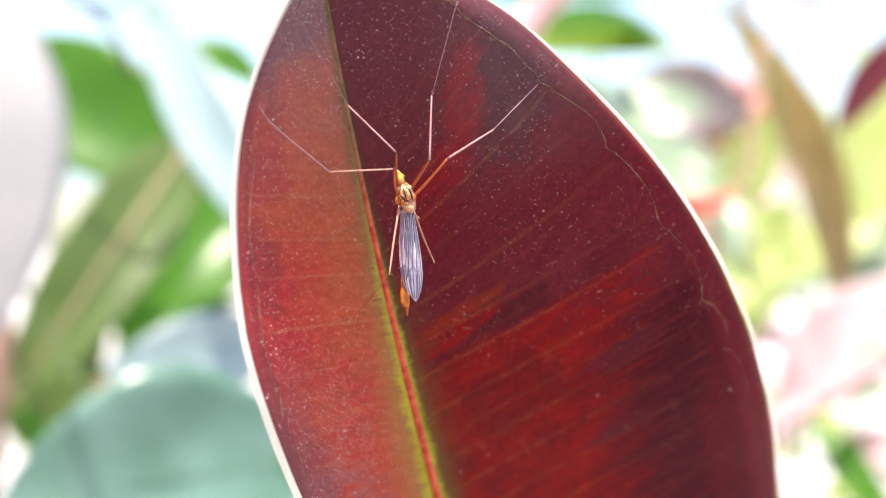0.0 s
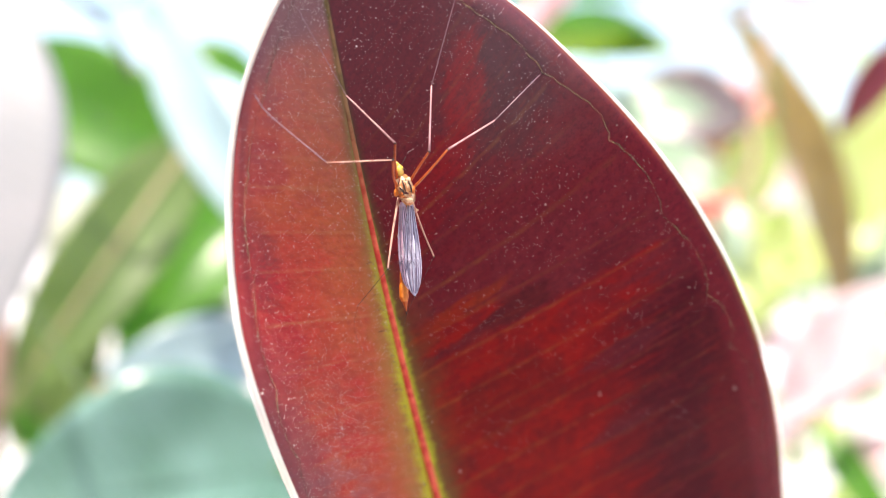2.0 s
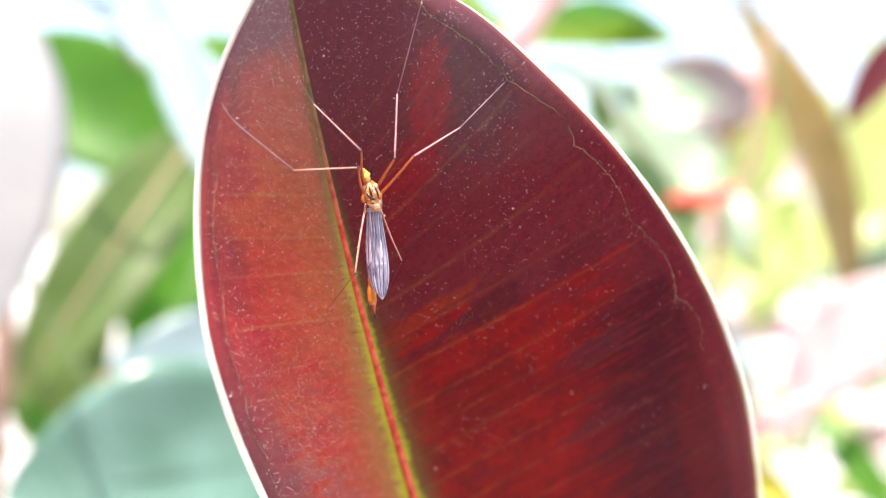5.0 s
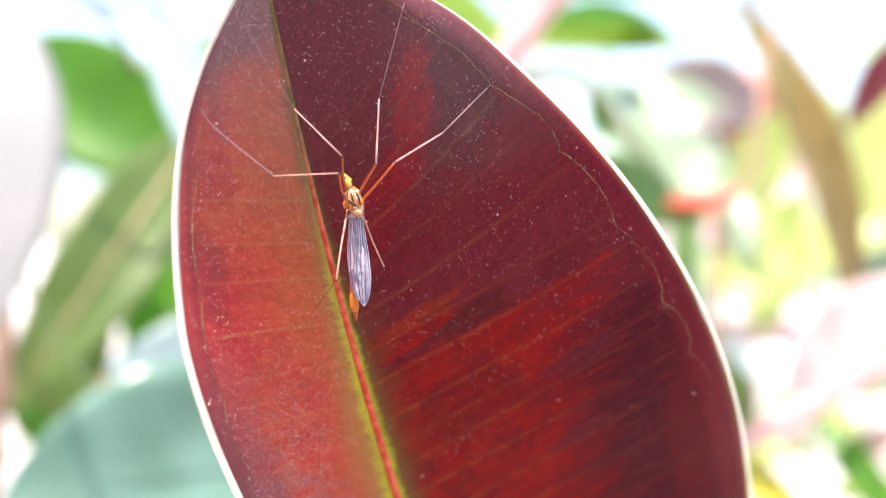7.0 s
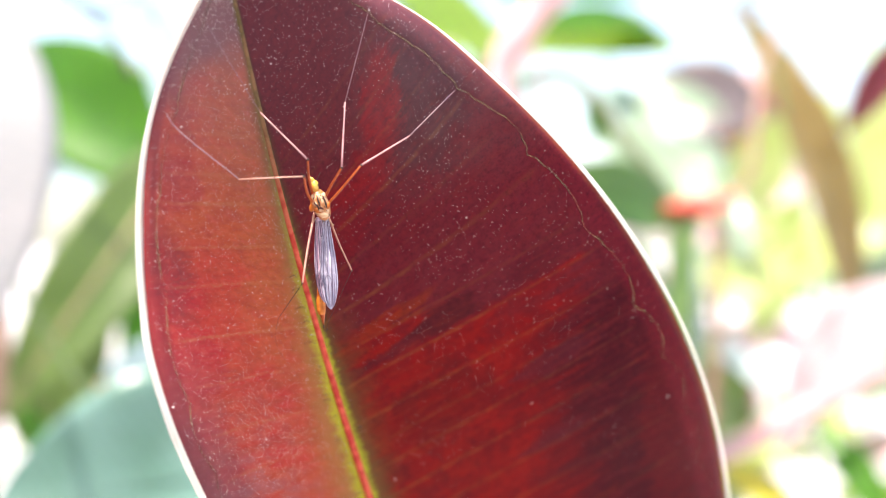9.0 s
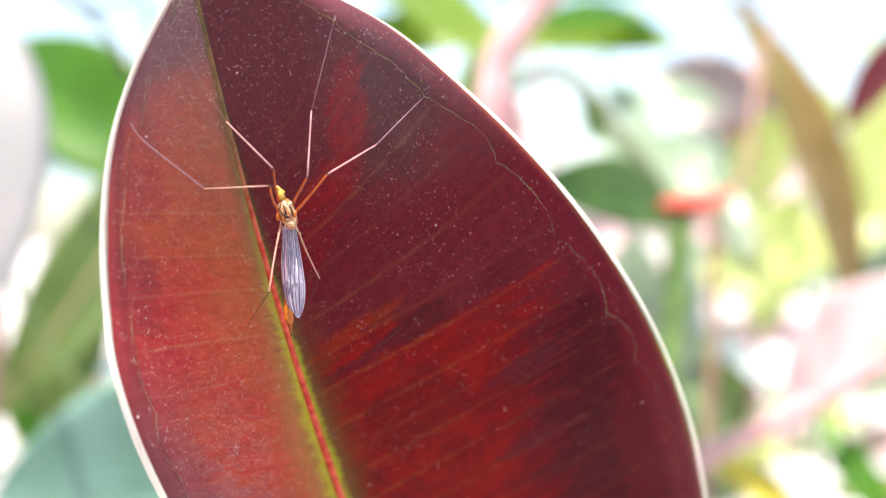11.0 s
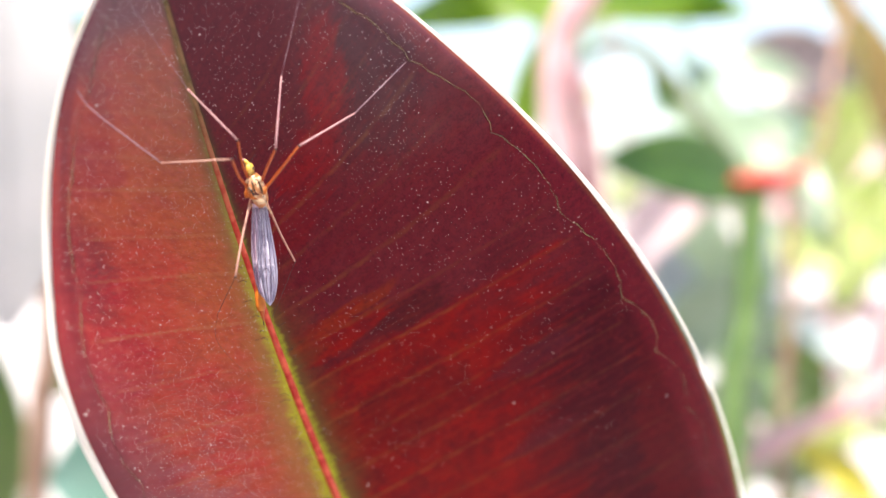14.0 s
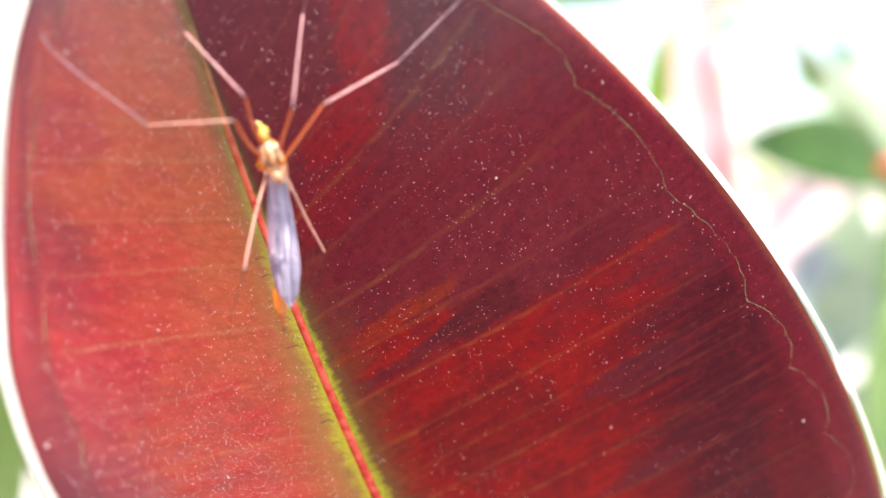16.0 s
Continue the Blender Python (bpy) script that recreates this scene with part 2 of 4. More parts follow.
    weak = ribs(((14.0, 0.6), (9.5, 0.6), (6.2, 1.0), (1.2, 0.9), (-3.2, 0.8), (-9.2, 1.1), (-14.6, 0.8), (-20.5, 0.8), (-26.0, 0.7)), 0.34)
    weak = times(weak, sums(t, "SUBTRACT", 1.0, right), away(edge, 0.80, 0.90), add(0.25, smooth(t, n_grain, 0.35, 0.65)))
    c = mix(c, times(weak, 0.5), (0.56, 0.20, 0.10))
    c = mix(c, times(smooth(t, n_speck, 0.58, 0.76), smooth(t, along, -60.0, 0.0), 0.13), (0.44, 0.085, 0.10))
    # bloom with a bluish sheen painted in, thicker towards the tip
    bloom_sheen = times(smooth(t, add(along, times(n_mott, 16.0)), 6.0, 36.0), 0.36)
    c = mix(c, times(bloom_sheen, add(1.0, times(right, -0.60))), (0.27, 0.180, 0.225))
    # yellow-green along the midrib, its backlit glow painted in, wider towards the base
    reach = times(add(0.72, times(along, -0.024)), add(1.75, times(right, -0.50)))
    reach = sums(t, "MAXIMUM", reach, 0.3)
    near = sums(t, "DIVIDE", sums(t, "ABSOLUTE", across), reach)
    near = add(near, times(add(n_fine, -0.5), 0.8))
    halo = away(near, 0.3, 2.2)
    core = times(away(add(near, times(add(n_mott, -0.5), 1.2)), 0.20, 0.95), add(0.50, times(smooth(t, n_grain, 0.35, 0.65), 0.50)))
    strength = away(along, -18.0, 16.0)
    c = mix(c, times(halo, 0.70), blend(t, strength, blend(t, right, (0.16, 0.115, 0.06), (0.075, 0.060, 0.035)), blend(t, right, (0.38, 0.24, 0.07), (0.17, 0.125, 0.04))))
    c = mix(c, times(core, add(0.45, times(strength, 0.50))), blend(t, strength, (0.25, 0.25, 0.08), (0.60, 0.66, 0.045)))
    # browner band at the very edge
    c = mix(c, times(smooth(t, add(edge, times(add(n_grain, -0.5), 0.03)), 0.982, 1.0), 0.7), (0.34, 0.095, 0.045))
    t.links.new(c, p.inputs["Base Color"])
    t.links.new(add(0.34, times(n_grain, 0.22)), p.inputs["Roughness"])
    shine = times(smooth(t, add(along, times(n_mott, 12.0)), 4.0, 24.0), add(0.05, times(smooth(t, across, 8.0, 20.0), 0.55)))
    t.links.new(add(0.04, shine), p.inputs["Specular IOR Level"])
    bump(t, p, add(times(n_grain, 0.5), times(n_fine, 0.25)), 0.35, 0.00012)
    see_through(m, t, p, c, 0.25)
    return m


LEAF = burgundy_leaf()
LEAF_BACK = leaf_paint("dark_green_upper_side", (0.02, 0.035, 0.012), (0.04, 0.06, 0.02), (0.2, 0.05, 0.02), 0.25)
m, t, p = material("red_midrib")
place = t.nodes.new("ShaderNodeTexCoord")
split = t.nodes.new("ShaderNodeSeparateXYZ")
t.links.new(place.outputs["Object"], split.inputs[0])
n1 = noise_of(t, 700.0, 4.0)
c = blend(t, smooth(t, n1, 0.35, 0.65), (0.52, 0.036, 0.026), (0.76, 0.13, 0.075))
c = blend(t, smooth(t, sums(t, "ADD", split.outputs[2], sums(t, "MULTIPLY", n1, 0.012)), 1.204, 1.224), c, blend(t, smooth(t, n1, 0.40, 0.60), (0.15, 0.105, 0.045), (0.27, 0.15, 0.070)))
t.links.new(c, p.inputs["Base Color"])
p.inputs["Roughness"].default_value, p.inputs["Specular IOR Level"].default_value = 0.55, 0.2
bump(t, p, n1, 0.6, 0.0002)
MIDRIB = m


def soft_vein(name, dark, light, alpha):
    m, t, p = material(name)
    t.links.new(blend(t, noise_of(t, 500.0, 3.0), dark, light), p.inputs["Base Color"])
    p.inputs["Roughness"].default_value, p.inputs["Specular IOR Level"].default_value = 0.6, 0.1
    t.links.new(sums(t, "MULTIPLY", smooth(t, noise_of(t, 260.0, 4.0, None, 0.7), 0.28, 0.68), alpha * 1.7), p.inputs["Alpha"])
    return m


VEIN = soft_vein("olive_vein", (0.22, 0.13, 0.07), (0.34, 0.24, 0.12), 0.24)
PALE_VEIN = soft_vein("pale_vein", (0.36, 0.25, 0.14), (0.48, 0.37, 0.22), 0.17)
DUST = simple("pale_dust", (0.82, 0.66, 0.62), (0.94, 0.87, 0.84), 900.0, 0.6)

m, t, p = material("leaf_edge_glow")
t.links.new(blend(t, smooth(t, noise_of(t, 300.0, 4.0), 0.3, 0.7), (0.88, 0.82, 0.70), (0.93, 0.91, 0.86)), p.inputs["Base Color"])
p.inputs["Roughness"].default_value = 0.35
see_through(m, t, p, (0.98, 0.96, 0.90), 0.6)
MARGIN = m

GREEN_LEAF = leaf_paint("green_leaf", (0.06, 0.16, 0.02), (0.10, 0.24, 0.03), (0.22, 0.55, 0.04), 0.5)
LIME_LEAF = leaf_paint("lime_leaf", (0.13, 0.22, 0.03), (0.20, 0.30, 0.05), (0.45, 0.62, 0.08), 0.5)
OLIVE_LEAF = leaf_paint("olive_leaf", (0.10, 0.165, 0.04), (0.155, 0.225, 0.07), (0.26, 0.40, 0.08), 0.35)
DARK_LEAF = leaf_paint("dark_leaf", (0.05, 0.12, 0.025), (0.085, 0.17, 0.04), (0.14, 0.32, 0.05), 0.35)
TEAL_LEAF = leaf_paint("teal_leaf", (0.11, 0.23, 0.17), (0.20, 0.36, 0.31), (0.15, 0.35, 0.2), 0.25, 0.25)
PALE_LEAF = leaf_paint("pale_leaf", (0.36, 0.46, 0.46), (0.50, 0.58, 0.58), (0.4, 0.5, 0.48), 0.3, 0.25)
PALE_LIME_LEAF = leaf_paint("pale_lime_leaf", (0.42, 0.50, 0.16), (0.60, 0.64, 0.32), (0.7, 0.8, 0.3), 0.45)
SAGE_LEAF = leaf_paint("sage_leaf", (0.24, 0.34, 0.22), (0.34, 0.44, 0.32), (0.4, 0.5, 0.35), 0.35)
PINK_LEAF = leaf_paint("pink_leaf", (0.70, 0.48, 0.50), (0.82, 0.72, 0.72), (0.85, 0.6, 0.6), 0.4)
BROWN_LEAF = leaf_paint("brown_leaf", (0.26, 0.185, 0.06), (0.36, 0.27, 0.10), (0.4, 0.3, 0.12), 0.35)
MAUVE_LEAF = leaf_paint("mauve_leaf", (0.13, 0.10, 0.095), (0.18, 0.145, 0.14), (0.16, 0.12, 0.12), 0.2)
RED_LEAF = leaf_paint("red_leaf", (0.36, 0.07, 0.07), (0.48, 0.14, 0.13), (0.6, 0.2, 0.2), 0.4)
MAROON_LEAF = leaf_paint("maroon_leaf", (0.13, 0.02, 0.03), (0.20, 0.04, 0.05), (0.35, 0.05, 0.05), 0.35)
YELLOW_LEAF = leaf_paint("yellow_leaf", (0.45, 0.42, 0.06), (0.6, 0.55, 0.14), (0.8, 0.75, 0.15), 0.45)
SCARLET_LEAF = leaf_paint("scarlet_leaf", (0.55, 0.06, 0.05), (0.68, 0.14, 0.10), (0.7, 0.1, 0.08), 0.4)
PEACH_LEAF = leaf_paint("peach_leaf", (0.60, 0.32, 0.16), (0.72, 0.46, 0.26), (0.8, 0.5, 0.25), 0.4)
MINT_LEAF = leaf_paint("mint_leaf", (0.46, 0.62, 0.48), (0.58, 0.72, 0.58), (0.6, 0.8, 0.6), 0.4)
LILAC_LEAF = leaf_paint("lilac_leaf", (0.34, 0.32, 0.42), (0.44, 0.42, 0.52), (0.4, 0.4, 0.5), 0.3)
CYAN_LEAF = leaf_paint("cyan_leaf", (0.32, 0.45, 0.47), (0.40, 0.53, 0.55), (0.32, 0.46, 0.46), 0.25, 0.3)
AQUA_LEAF = leaf_paint("aqua_leaf", (0.28, 0.44, 0.42), (0.38, 0.54, 0.51), (0.3, 0.45, 0.42), 0.25, 0.3)
# whitish from the sky's reflection, painted in as leaf colour
WHITE_SHEEN_LEAF = leaf_paint("white_leaf", (0.35, 0.36, 0.36), (0.45, 0.44, 0.44), (0.55, 0.52, 0.52), 0.3, 0.3)
PLUM_LEAF = leaf_paint("plum_leaf", (0.10, 0.06, 0.075), (0.16, 0.10, 0.12), (0.2, 0.1, 0.12), 0.3)
OLIVE_STEM = simple("olive_stem", (0.14, 0.17, 0.09), (0.24, 0.27, 0.16), 40.0, 0.5)
GREEN_STEM = simple("green_stem", (0.10, 0.20, 0.05), (0.18, 0.30, 0.09), 40.0, 0.5)
PINK_STEM = simple("pink_stem", (0.42, 0.22, 0.22), (0.58, 0.38, 0.38), 35.0, 0.5)
TAN_RIB = simple("tan_midrib", (0.27, 0.22, 0.11), (0.35, 0.28, 0.15), 40.0, 0.5)
ROSE_STEM = simple("rose_stem", (0.60, 0.33, 0.33), (0.76, 0.50, 0.50), 35.0, 0.5)
BROWN_STEM = simple("brown_stem", (0.25, 0.14, 0.09), (0.40, 0.26, 0.19), 45.0, 0.7)
DARK_STEM = simple("dark_stem", (0.07, 0.035, 0.045), (0.12, 0.07, 0.08), 45.0, 0.7)
RED_SHEATH = simple("red_sheath", (0.62, 0.020, 0.022), (0.72, 0.055, 0.045), 60.0, 0.35)
GROUND = simple("pale_paving", (0.50, 0.46, 0.43), (0.64, 0.60, 0.57), 3.0, 0.85, 0.3, 0.004)

AMBER = simple("amber_cuticle", (0.46, 0.10, 0.010), (0.66, 0.20, 0.02), 900.0, 0.4, 0.2, 0.00005)
ORANGE = simple("orange_leg", (0.38, 0.062, 0.008), (0.47, 0.090, 0.014), 1500.0, 0.4, 0.1, 0.00002)
PALE_LEG = simple("pale_pink_leg", (0.48, 0.23, 0.24), (0.60, 0.33, 0.33), 1500.0, 0.4, 0.1, 0.00002)
TAN_LEG = simple("tan_leg", (0.54, 0.26, 0.20), (0.64, 0.36, 0.27), 1500.0, 0.4, 0.1, 0.00002)
THIN_LEG = simple("grey_leg", (0.30, 0.17, 0.20), (0.42, 0.27, 0.30), 1500.0, 0.45, 0.1, 0.00002)
DARK_LEG = simple("dark_leg", (0.015, 0.008, 0.008), (0.03, 0.015, 0.012), 1500.0, 0.45, 0.1, 0.00002)
YELLOW = simple("yellow_cuticle", (0.78, 0.46, 0.05), (0.88, 0.64, 0.16), 1200.0, 0.4, 0.3, 0.00005)
m, t, p = material("mottled_thorax")
n1, n2 = noise_of(t, 1100.0, 3.0), noise_of(t, 2100.0, 2.0)
c = blend(t, smooth(t, n1, 0.42, 0.56), (0.52, 0.20, 0.07), (0.80, 0.54, 0.32))
c = blend(t, smooth(t, n2, 0.57, 0.63), c, (0.12, 0.02, 0.012))
t.links.new(c, p.inputs["Base Color"])
p.inputs["Roughness"].default_value = 0.3
bump(t, p, n1, 0.9, 0.0003)
THORAX = m
CREAM = simple("cream_cuticle", (0.62, 0.38, 0.20), (0.76, 0.54, 0.33), 1200.0, 0.35, 0.3, 0.00005)
BLACK = simple("black_marking", (0.03, 0.014, 0.008), (0.07, 0.03, 0.016), 1200.0, 0.3, 0.2, 0.00003)
WING_VEIN = simple("wing_vein", (0.15, 0.11, 0.17), (0.24, 0.18, 0.26), 1500.0, 0.4, 0.1, 0.00002)


def wing_paint(name, dark, light):
    m, t, p = material(name)
    t.links.new(blend(t, smooth(t, noise_of(t, 520.0, 4.0), 0.35, 0.65), dark, light), p.inputs["Base Color"])
    p.inputs["Roughness"].default_value, p.inputs["Alpha"].default_value = 0.34, 0.9
    bump(t, p, noise_of(t, 900.0, 3.0), 0.5, 0.00008)
    return m


WING = wing_paint("wing_membrane", (0.40, 0.36, 0.48), (0.66, 0.61, 0.73))
PINK_WING = wing_paint("pink_wing_membrane", (0.50, 0.33, 0.46), (0.72, 0.54, 0.67))
PALE_WING = simple("pale_wing_fold", (0.62, 0.56, 0.68), (0.78, 0.73, 0.82), 1500.0, 0.3, 0.1, 0.00002)

# ---- shapes ----
MM = 0.001
HERE = Vector((0, 0, 1.2))      # the millimetre plan of the leaf and the fly is laid out from here


def mm(x, y, z):
    return HERE + Vector((x, y, z)) * MM


def part(name, bm, paint, parent, label=""):
    """Links a bmesh, laid out in world places, as one mesh under a thing or a part."""
    root = parent
    while root.parent:
        root = root.parent
    bmesh.ops.translate(bm, verts=bm.verts, vec=-root.location)
    bmesh.ops.recalc_face_normals(bm, faces=bm.faces)
    data = bpy.data.meshes.new(name)
    bm.to_mesh(data)
    bm.free()
    data.polygons.foreach_set("use_smooth", [True] * len(data.polygons))
    data.materials.append(paint)
    ob = new(name, data)
    ob.parent = parent
    return tagged(ob, label)


def thing(name, place, label, category, group="", kind=""):
    ob = new(name)
    ob.location, ob.empty_display_size = place, 0.01
    return tagged(ob, label, category, group, kind)


def curve_through(points, steps=6):
    """A smooth line through the points."""
    pts = [Vector(q) for q in points]
    if len(pts) < 3:
        return [pts[0].lerp(pts[1], i / steps) for i in range(steps + 1)]
    ext = [pts[0] * 2 - pts[1], *pts, pts[-1] * 2 - pts[-2]]
    out = []
    for a, b, c, d in zip(ext, ext[1:], ext[2:], ext[3:]):
        for i in range(steps):
            u = i / steps
            out.append(0.5 * (2 * b + (c - a) * u + (2 * a - 5 * b + 4 * c - d) * u * u + (3 * b - a - 3 * c + d) * u ** 3))
    return out + [pts[-1]]


def tube(bm, points, radii, sides=8, flat=1.0, side=None):
    """A closed tube along points; radii is a number or a function of 0..1; flat squeezes it across 'side'."""
    pts = [Vector(q) for q in points]
    n = len(pts)
    radius = radii if callable(radii) else (lambda u: radii)
    axis = Vector(side) if side is not None else Vector((0.31, -0.52, 0.79))
    rings = []
    for i, q in enumerate(pts):
        way = (pts[min(i + 1, n - 1)] - pts[max(i - 1, 0)]).normalized()
        axis = axis - way * axis.dot(way)
        axis = axis.normalized() if axis.length > 1e-9 else way.orthogonal().normalized()
        other = way.cross(axis)
        r = max(radius(i / (n - 1)), 1e-6)
        rings.append([bm.verts.new(q + axis * (r * flat * math.cos(2 * math.pi * k / sides)) + other * (r * math.sin(2 * math.pi * k / sides))) for k in range(sides)])
    for a, b in zip(rings, rings[1:]):
        for k in range(sides):
            bm.faces.new((a[k], a[(k + 1) % sides], b[(k + 1) % sides], b[k]))
    bm.faces.new(rings[0][::-1])
    bm.faces.new(rings[-1])
    return bm


# ---- ground ----
bm = bmesh.new()
rings = []
for r in (0.0, 1, 3, 8, 25, 80, 300, 1200, 4000):
    rings.append([bm.verts.new((r * math.cos(a * math.pi / 16), r * math.sin(a * math.pi / 16), 0)) for a in range(32)] if r else [bm.verts.new((0, 0, 0))])
for k in range(32):
    bm.faces.new((rings[0][0], rings[1][k], rings[1][(k + 1) % 32]))
for a, b in zip(rings[1:], rings[2:]):
    for k in range(32):
        bm.faces.new((a[k], b[k], b[(k + 1) % 32], a[(k + 1) % 32]))
data = bpy.data.meshes.new("ground")
bmesh.ops.recalc_face_normals(bm, faces=bm.faces)
bm.to_mesh(data)
bm.free()
data.materials.append(GROUND)
tagged(new("ground", data), "pale sunlit ground under the potted plants", "ground", kind="structure")

# ---- unseen wall added behind the viewer, to block and bounce light ----
PLASTER = simple("plain_plaster", (0.58, 0.55, 0.52), (0.68, 0.65, 0.62), 4.0, 0.9, 0.3, 0.003)
bm = bmesh.new()
bmesh.ops.create_cube(bm, size=1.0, matrix=Matrix.Translation((0, -1.7, 1.4)) @ Matrix.Diagonal((9.0, 0.2, 2.8, 1)))
bmesh.ops.bevel(bm, geom=bm.edges[:], offset=0.01, segments=2, affect="EDGES")
data = bpy.data.meshes.new("light_shaping_wall")
bm.to_mesh(data)
bm.free()
data.materials.append(PLASTER)
tagged(new("light_shaping_wall", data), "plain plastered wall facing the plants", "wall", kind="structure")

# ---- the burgundy leaf ----
TIP = 35.0                      # height of the leaf's tip in the plan, mm


def rib_x(z):
    return -8.487 - 0.1919 * z + 0.0006 * z * z


def rib_y(z):
    return -3.025 - 0.6423 * z + 0.00257 * z * z


def blade(s, d):
    """A point of the leaf's underside: s along the midrib, d across (mm)."""
    z = s + (0.35 * d if d > 0 else -0.10 * d)
    c = max(z, -34.0 - 8 * math.tanh((-34 - z) / 30)) if z < -34 else z
    if d > 0:
        y = (0.439 - 0.00653 * c) * d + (-0.01138 + 0.00003 * c) * d * d + 0.000131 * d ** 3
        k = min(1.0, max(0.0, (d / max(half_width(s, True), 0.1) - 0.72) / 0.28))
        y += 4.0 * k * k * min(1.0, d / 15)
    else:
        y = (0.8252 + 0.01971 * c) * d + (-0.06391 + 0.00341 * c) * d * d
        k = min(1.0, -d / max(half_width(s, False), 0.1))
        y += 1.9 * k ** 3 * math.exp(-(((z - 4.0) / 17.0) ** 2)) - 2.4 * k ** 3 * min(1.0, max(0.0, (-5.0 - z) / 14.0))
    return Vector((rib_x(z) + d, rib_y(z) + y, z))


def half_width(s, right):
    u = max(TIP - s, 0.0)
    if right:
        return u ** 0.75 * (1 - u / 200) * (2.838 + 0.0066 * u) + 0.8 * math.exp(-(((u - 14.0) / 7.0) ** 2))
    return (15.35 + 0.3 * min(1.0, u / 60)) * (1 - math.exp(-((u / 18.5) ** 1.43))) * (1 - (u / 200) ** 4) - 12.0 * (1 - math.exp(-((max(0.0, u - 45.0) / 70.0) ** 1.4))) * (1 - u / 200)


def facing(s, d):
    """The unit normal of the underside, towards the viewer."""
    h = 0.05
    n = (blade(s, d + h) - blade(s, d - h)).cross(blade(s + h, d) - blade(s - h, d))
    n.normalize()
    return n if n.y < 0 else -n


ROWS = [TIP - 199.0 * (i / 150) ** 1.35 for i in range(151)]


def columns(s):
    left, right = half_width(s, False), half_width(s, True)
    us = [-(1 - (1 - i / 14) ** 1.0) for i in range(14, 0, -1)] + [0.0] + [(i / 30) for i in range(1, 31)]
    return [(u, u * (left if u < 0 else right)) for u in us]


plant = thing("rubber_plant", (0.035, 0.16, 0.0), "rubber plant with a large burgundy leaf on a thin stem", "plant")


def leaf_blade():
    bm = bmesh.new()
    along, across, edge = (bm.verts.layers.float.new(k) for k in ("along", "across", "edge"))
    grids = []
    for side in (0.0, 0.45):
        grid = []
        for s in ROWS:
            row = []
            for u, d in columns(s):
                d *= 0.985
                q = blade(s, d) - facing(s, d if abs(d) > 0.02 else 0.02) * side * min(1.0, 0.25 + 1.6 * (1 - abs(u)))
                v = bm.verts.new(HERE + q * MM)
                v[along], v[across], v[edge] = s, d, abs(u)
                row.append(v)
            grid.append(row)
        grids.append(grid)
    front, rear = grids
    for grid, slot in ((front, 0), (rear, 1)):
        for a, b in zip(grid, grid[1:]):
            for k in range(len(a) - 1):
                bm.faces.new((a[k], a[k + 1], b[k + 1], b[k])).material_index = slot
    n = len(ROWS)
    rim = [(front[i][0], rear[i][0]) for i in range(n)], [(front[i][-1], rear[i][-1]) for i in range(n)]
    for line in rim:
        for (a, b), (c, e) in zip(line, line[1:]):
            bm.faces.new((a, b, e, c))
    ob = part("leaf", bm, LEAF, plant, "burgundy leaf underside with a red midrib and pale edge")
    ob.data.materials.append(LEAF_BACK)
    return ob


leaf = leaf_blade()


def margin():
    """The pale rolled edge, one strip from the base round the tip."""
    ring = [(s, -half_width(s, False)) for s in reversed(ROWS)] + [(s, half_width(s, True)) for s in ROWS[1:]]
    pts = [blade(s, d) for s, d in ring]
    line = []
    for i, (q, (s, d)) in enumerate(zip(pts, ring)):
        way = (pts[min(i + 1, len(pts) - 1)] - pts[max(i - 1, 0)]).normalized()
        dd = d if abs(d) > 0.3 else (0.3 if d >= 0 else -0.3)
        n = facing(s, dd)
        inward = way.cross(n).normalized()
        if inward.dot(blade(s, d * 0.9) - q) < 0 and abs(d) > 1:
            inward = -inward
        elif abs(d) <= 1:
            inward = Vector((0.1, 0.5, -0.85)).normalized()
        lower = min(1.0, max(0.0, (10.0 - s) / 35.0)) if d > 0 else -0.45
        wide = 1.0 - 0.62 * lower
        if d <= 0:
            wide *= 1.0 - 0.5 * min(1.0, max(0.0, (s - 2.0) / 12.0))
        rolled = min(1.0, max(0.0, (-6.0 - s) / 14.0)) if d <= 0 else 0.0     # the edge rolls up towards the base
        line.append((q + inward * (0.46 * wide) + n * 0.35 * rolled, inward, n, wide * (1.0 - 0.55 * rolled), 0.26 + 0.20 * rolled))
    bm = bmesh.new()
    rings, sides = [], 8
    for q, inward, n, wide, thick in line:
        rings.append([bm.verts.new(HERE + (q + inward * (0.52 * wide * math.cos(k * math.pi / 4)) + n * (thick * math.sin(k * math.pi / 4)) - n * 0.12) * MM) for k in range(sides)])
    for a, b in zip(rings, rings[1:]):
        for k in range(sides):
            bm.faces.new((a[k], a[(k + 1) % sides], b[(k + 1) % sides], b[k]))
    bm.faces.new(rings[0])
    bm.faces.new(rings[-1][::-1])
    part("leaf_margin", bm, MARGIN, leaf, "thin cream-white translucent leaf edge")


margin()


def midrib():
    pts = [HERE + (blade(s, 0.01) + Vector((0, -0.05, 0))) * MM for s in ROWS]
    bm = bmesh.new()
    tube(bm, pts, lambda u: MM * (0.19 + 1.0 * u ** 1.25), 10, 0.55, (0, 1, 0.5))
    part("midrib", bm, MIDRIB, leaf, "raised red midrib")


midrib()


def ribbon(name, path, width, paint, label, lift=0.03):
    """A low raised vein along (s, d) places on the blade."""
    pts = [HERE + (blade(s, d) + facing(s, d) * lift) * MM for s, d in path]
    bm = bmesh.new()
    tube(bm, pts, lambda u: MM * width * (1.0 - 0.45 * u), 5, 0.35, facing(*path[0]))
    part(name, bm, paint, leaf, label)


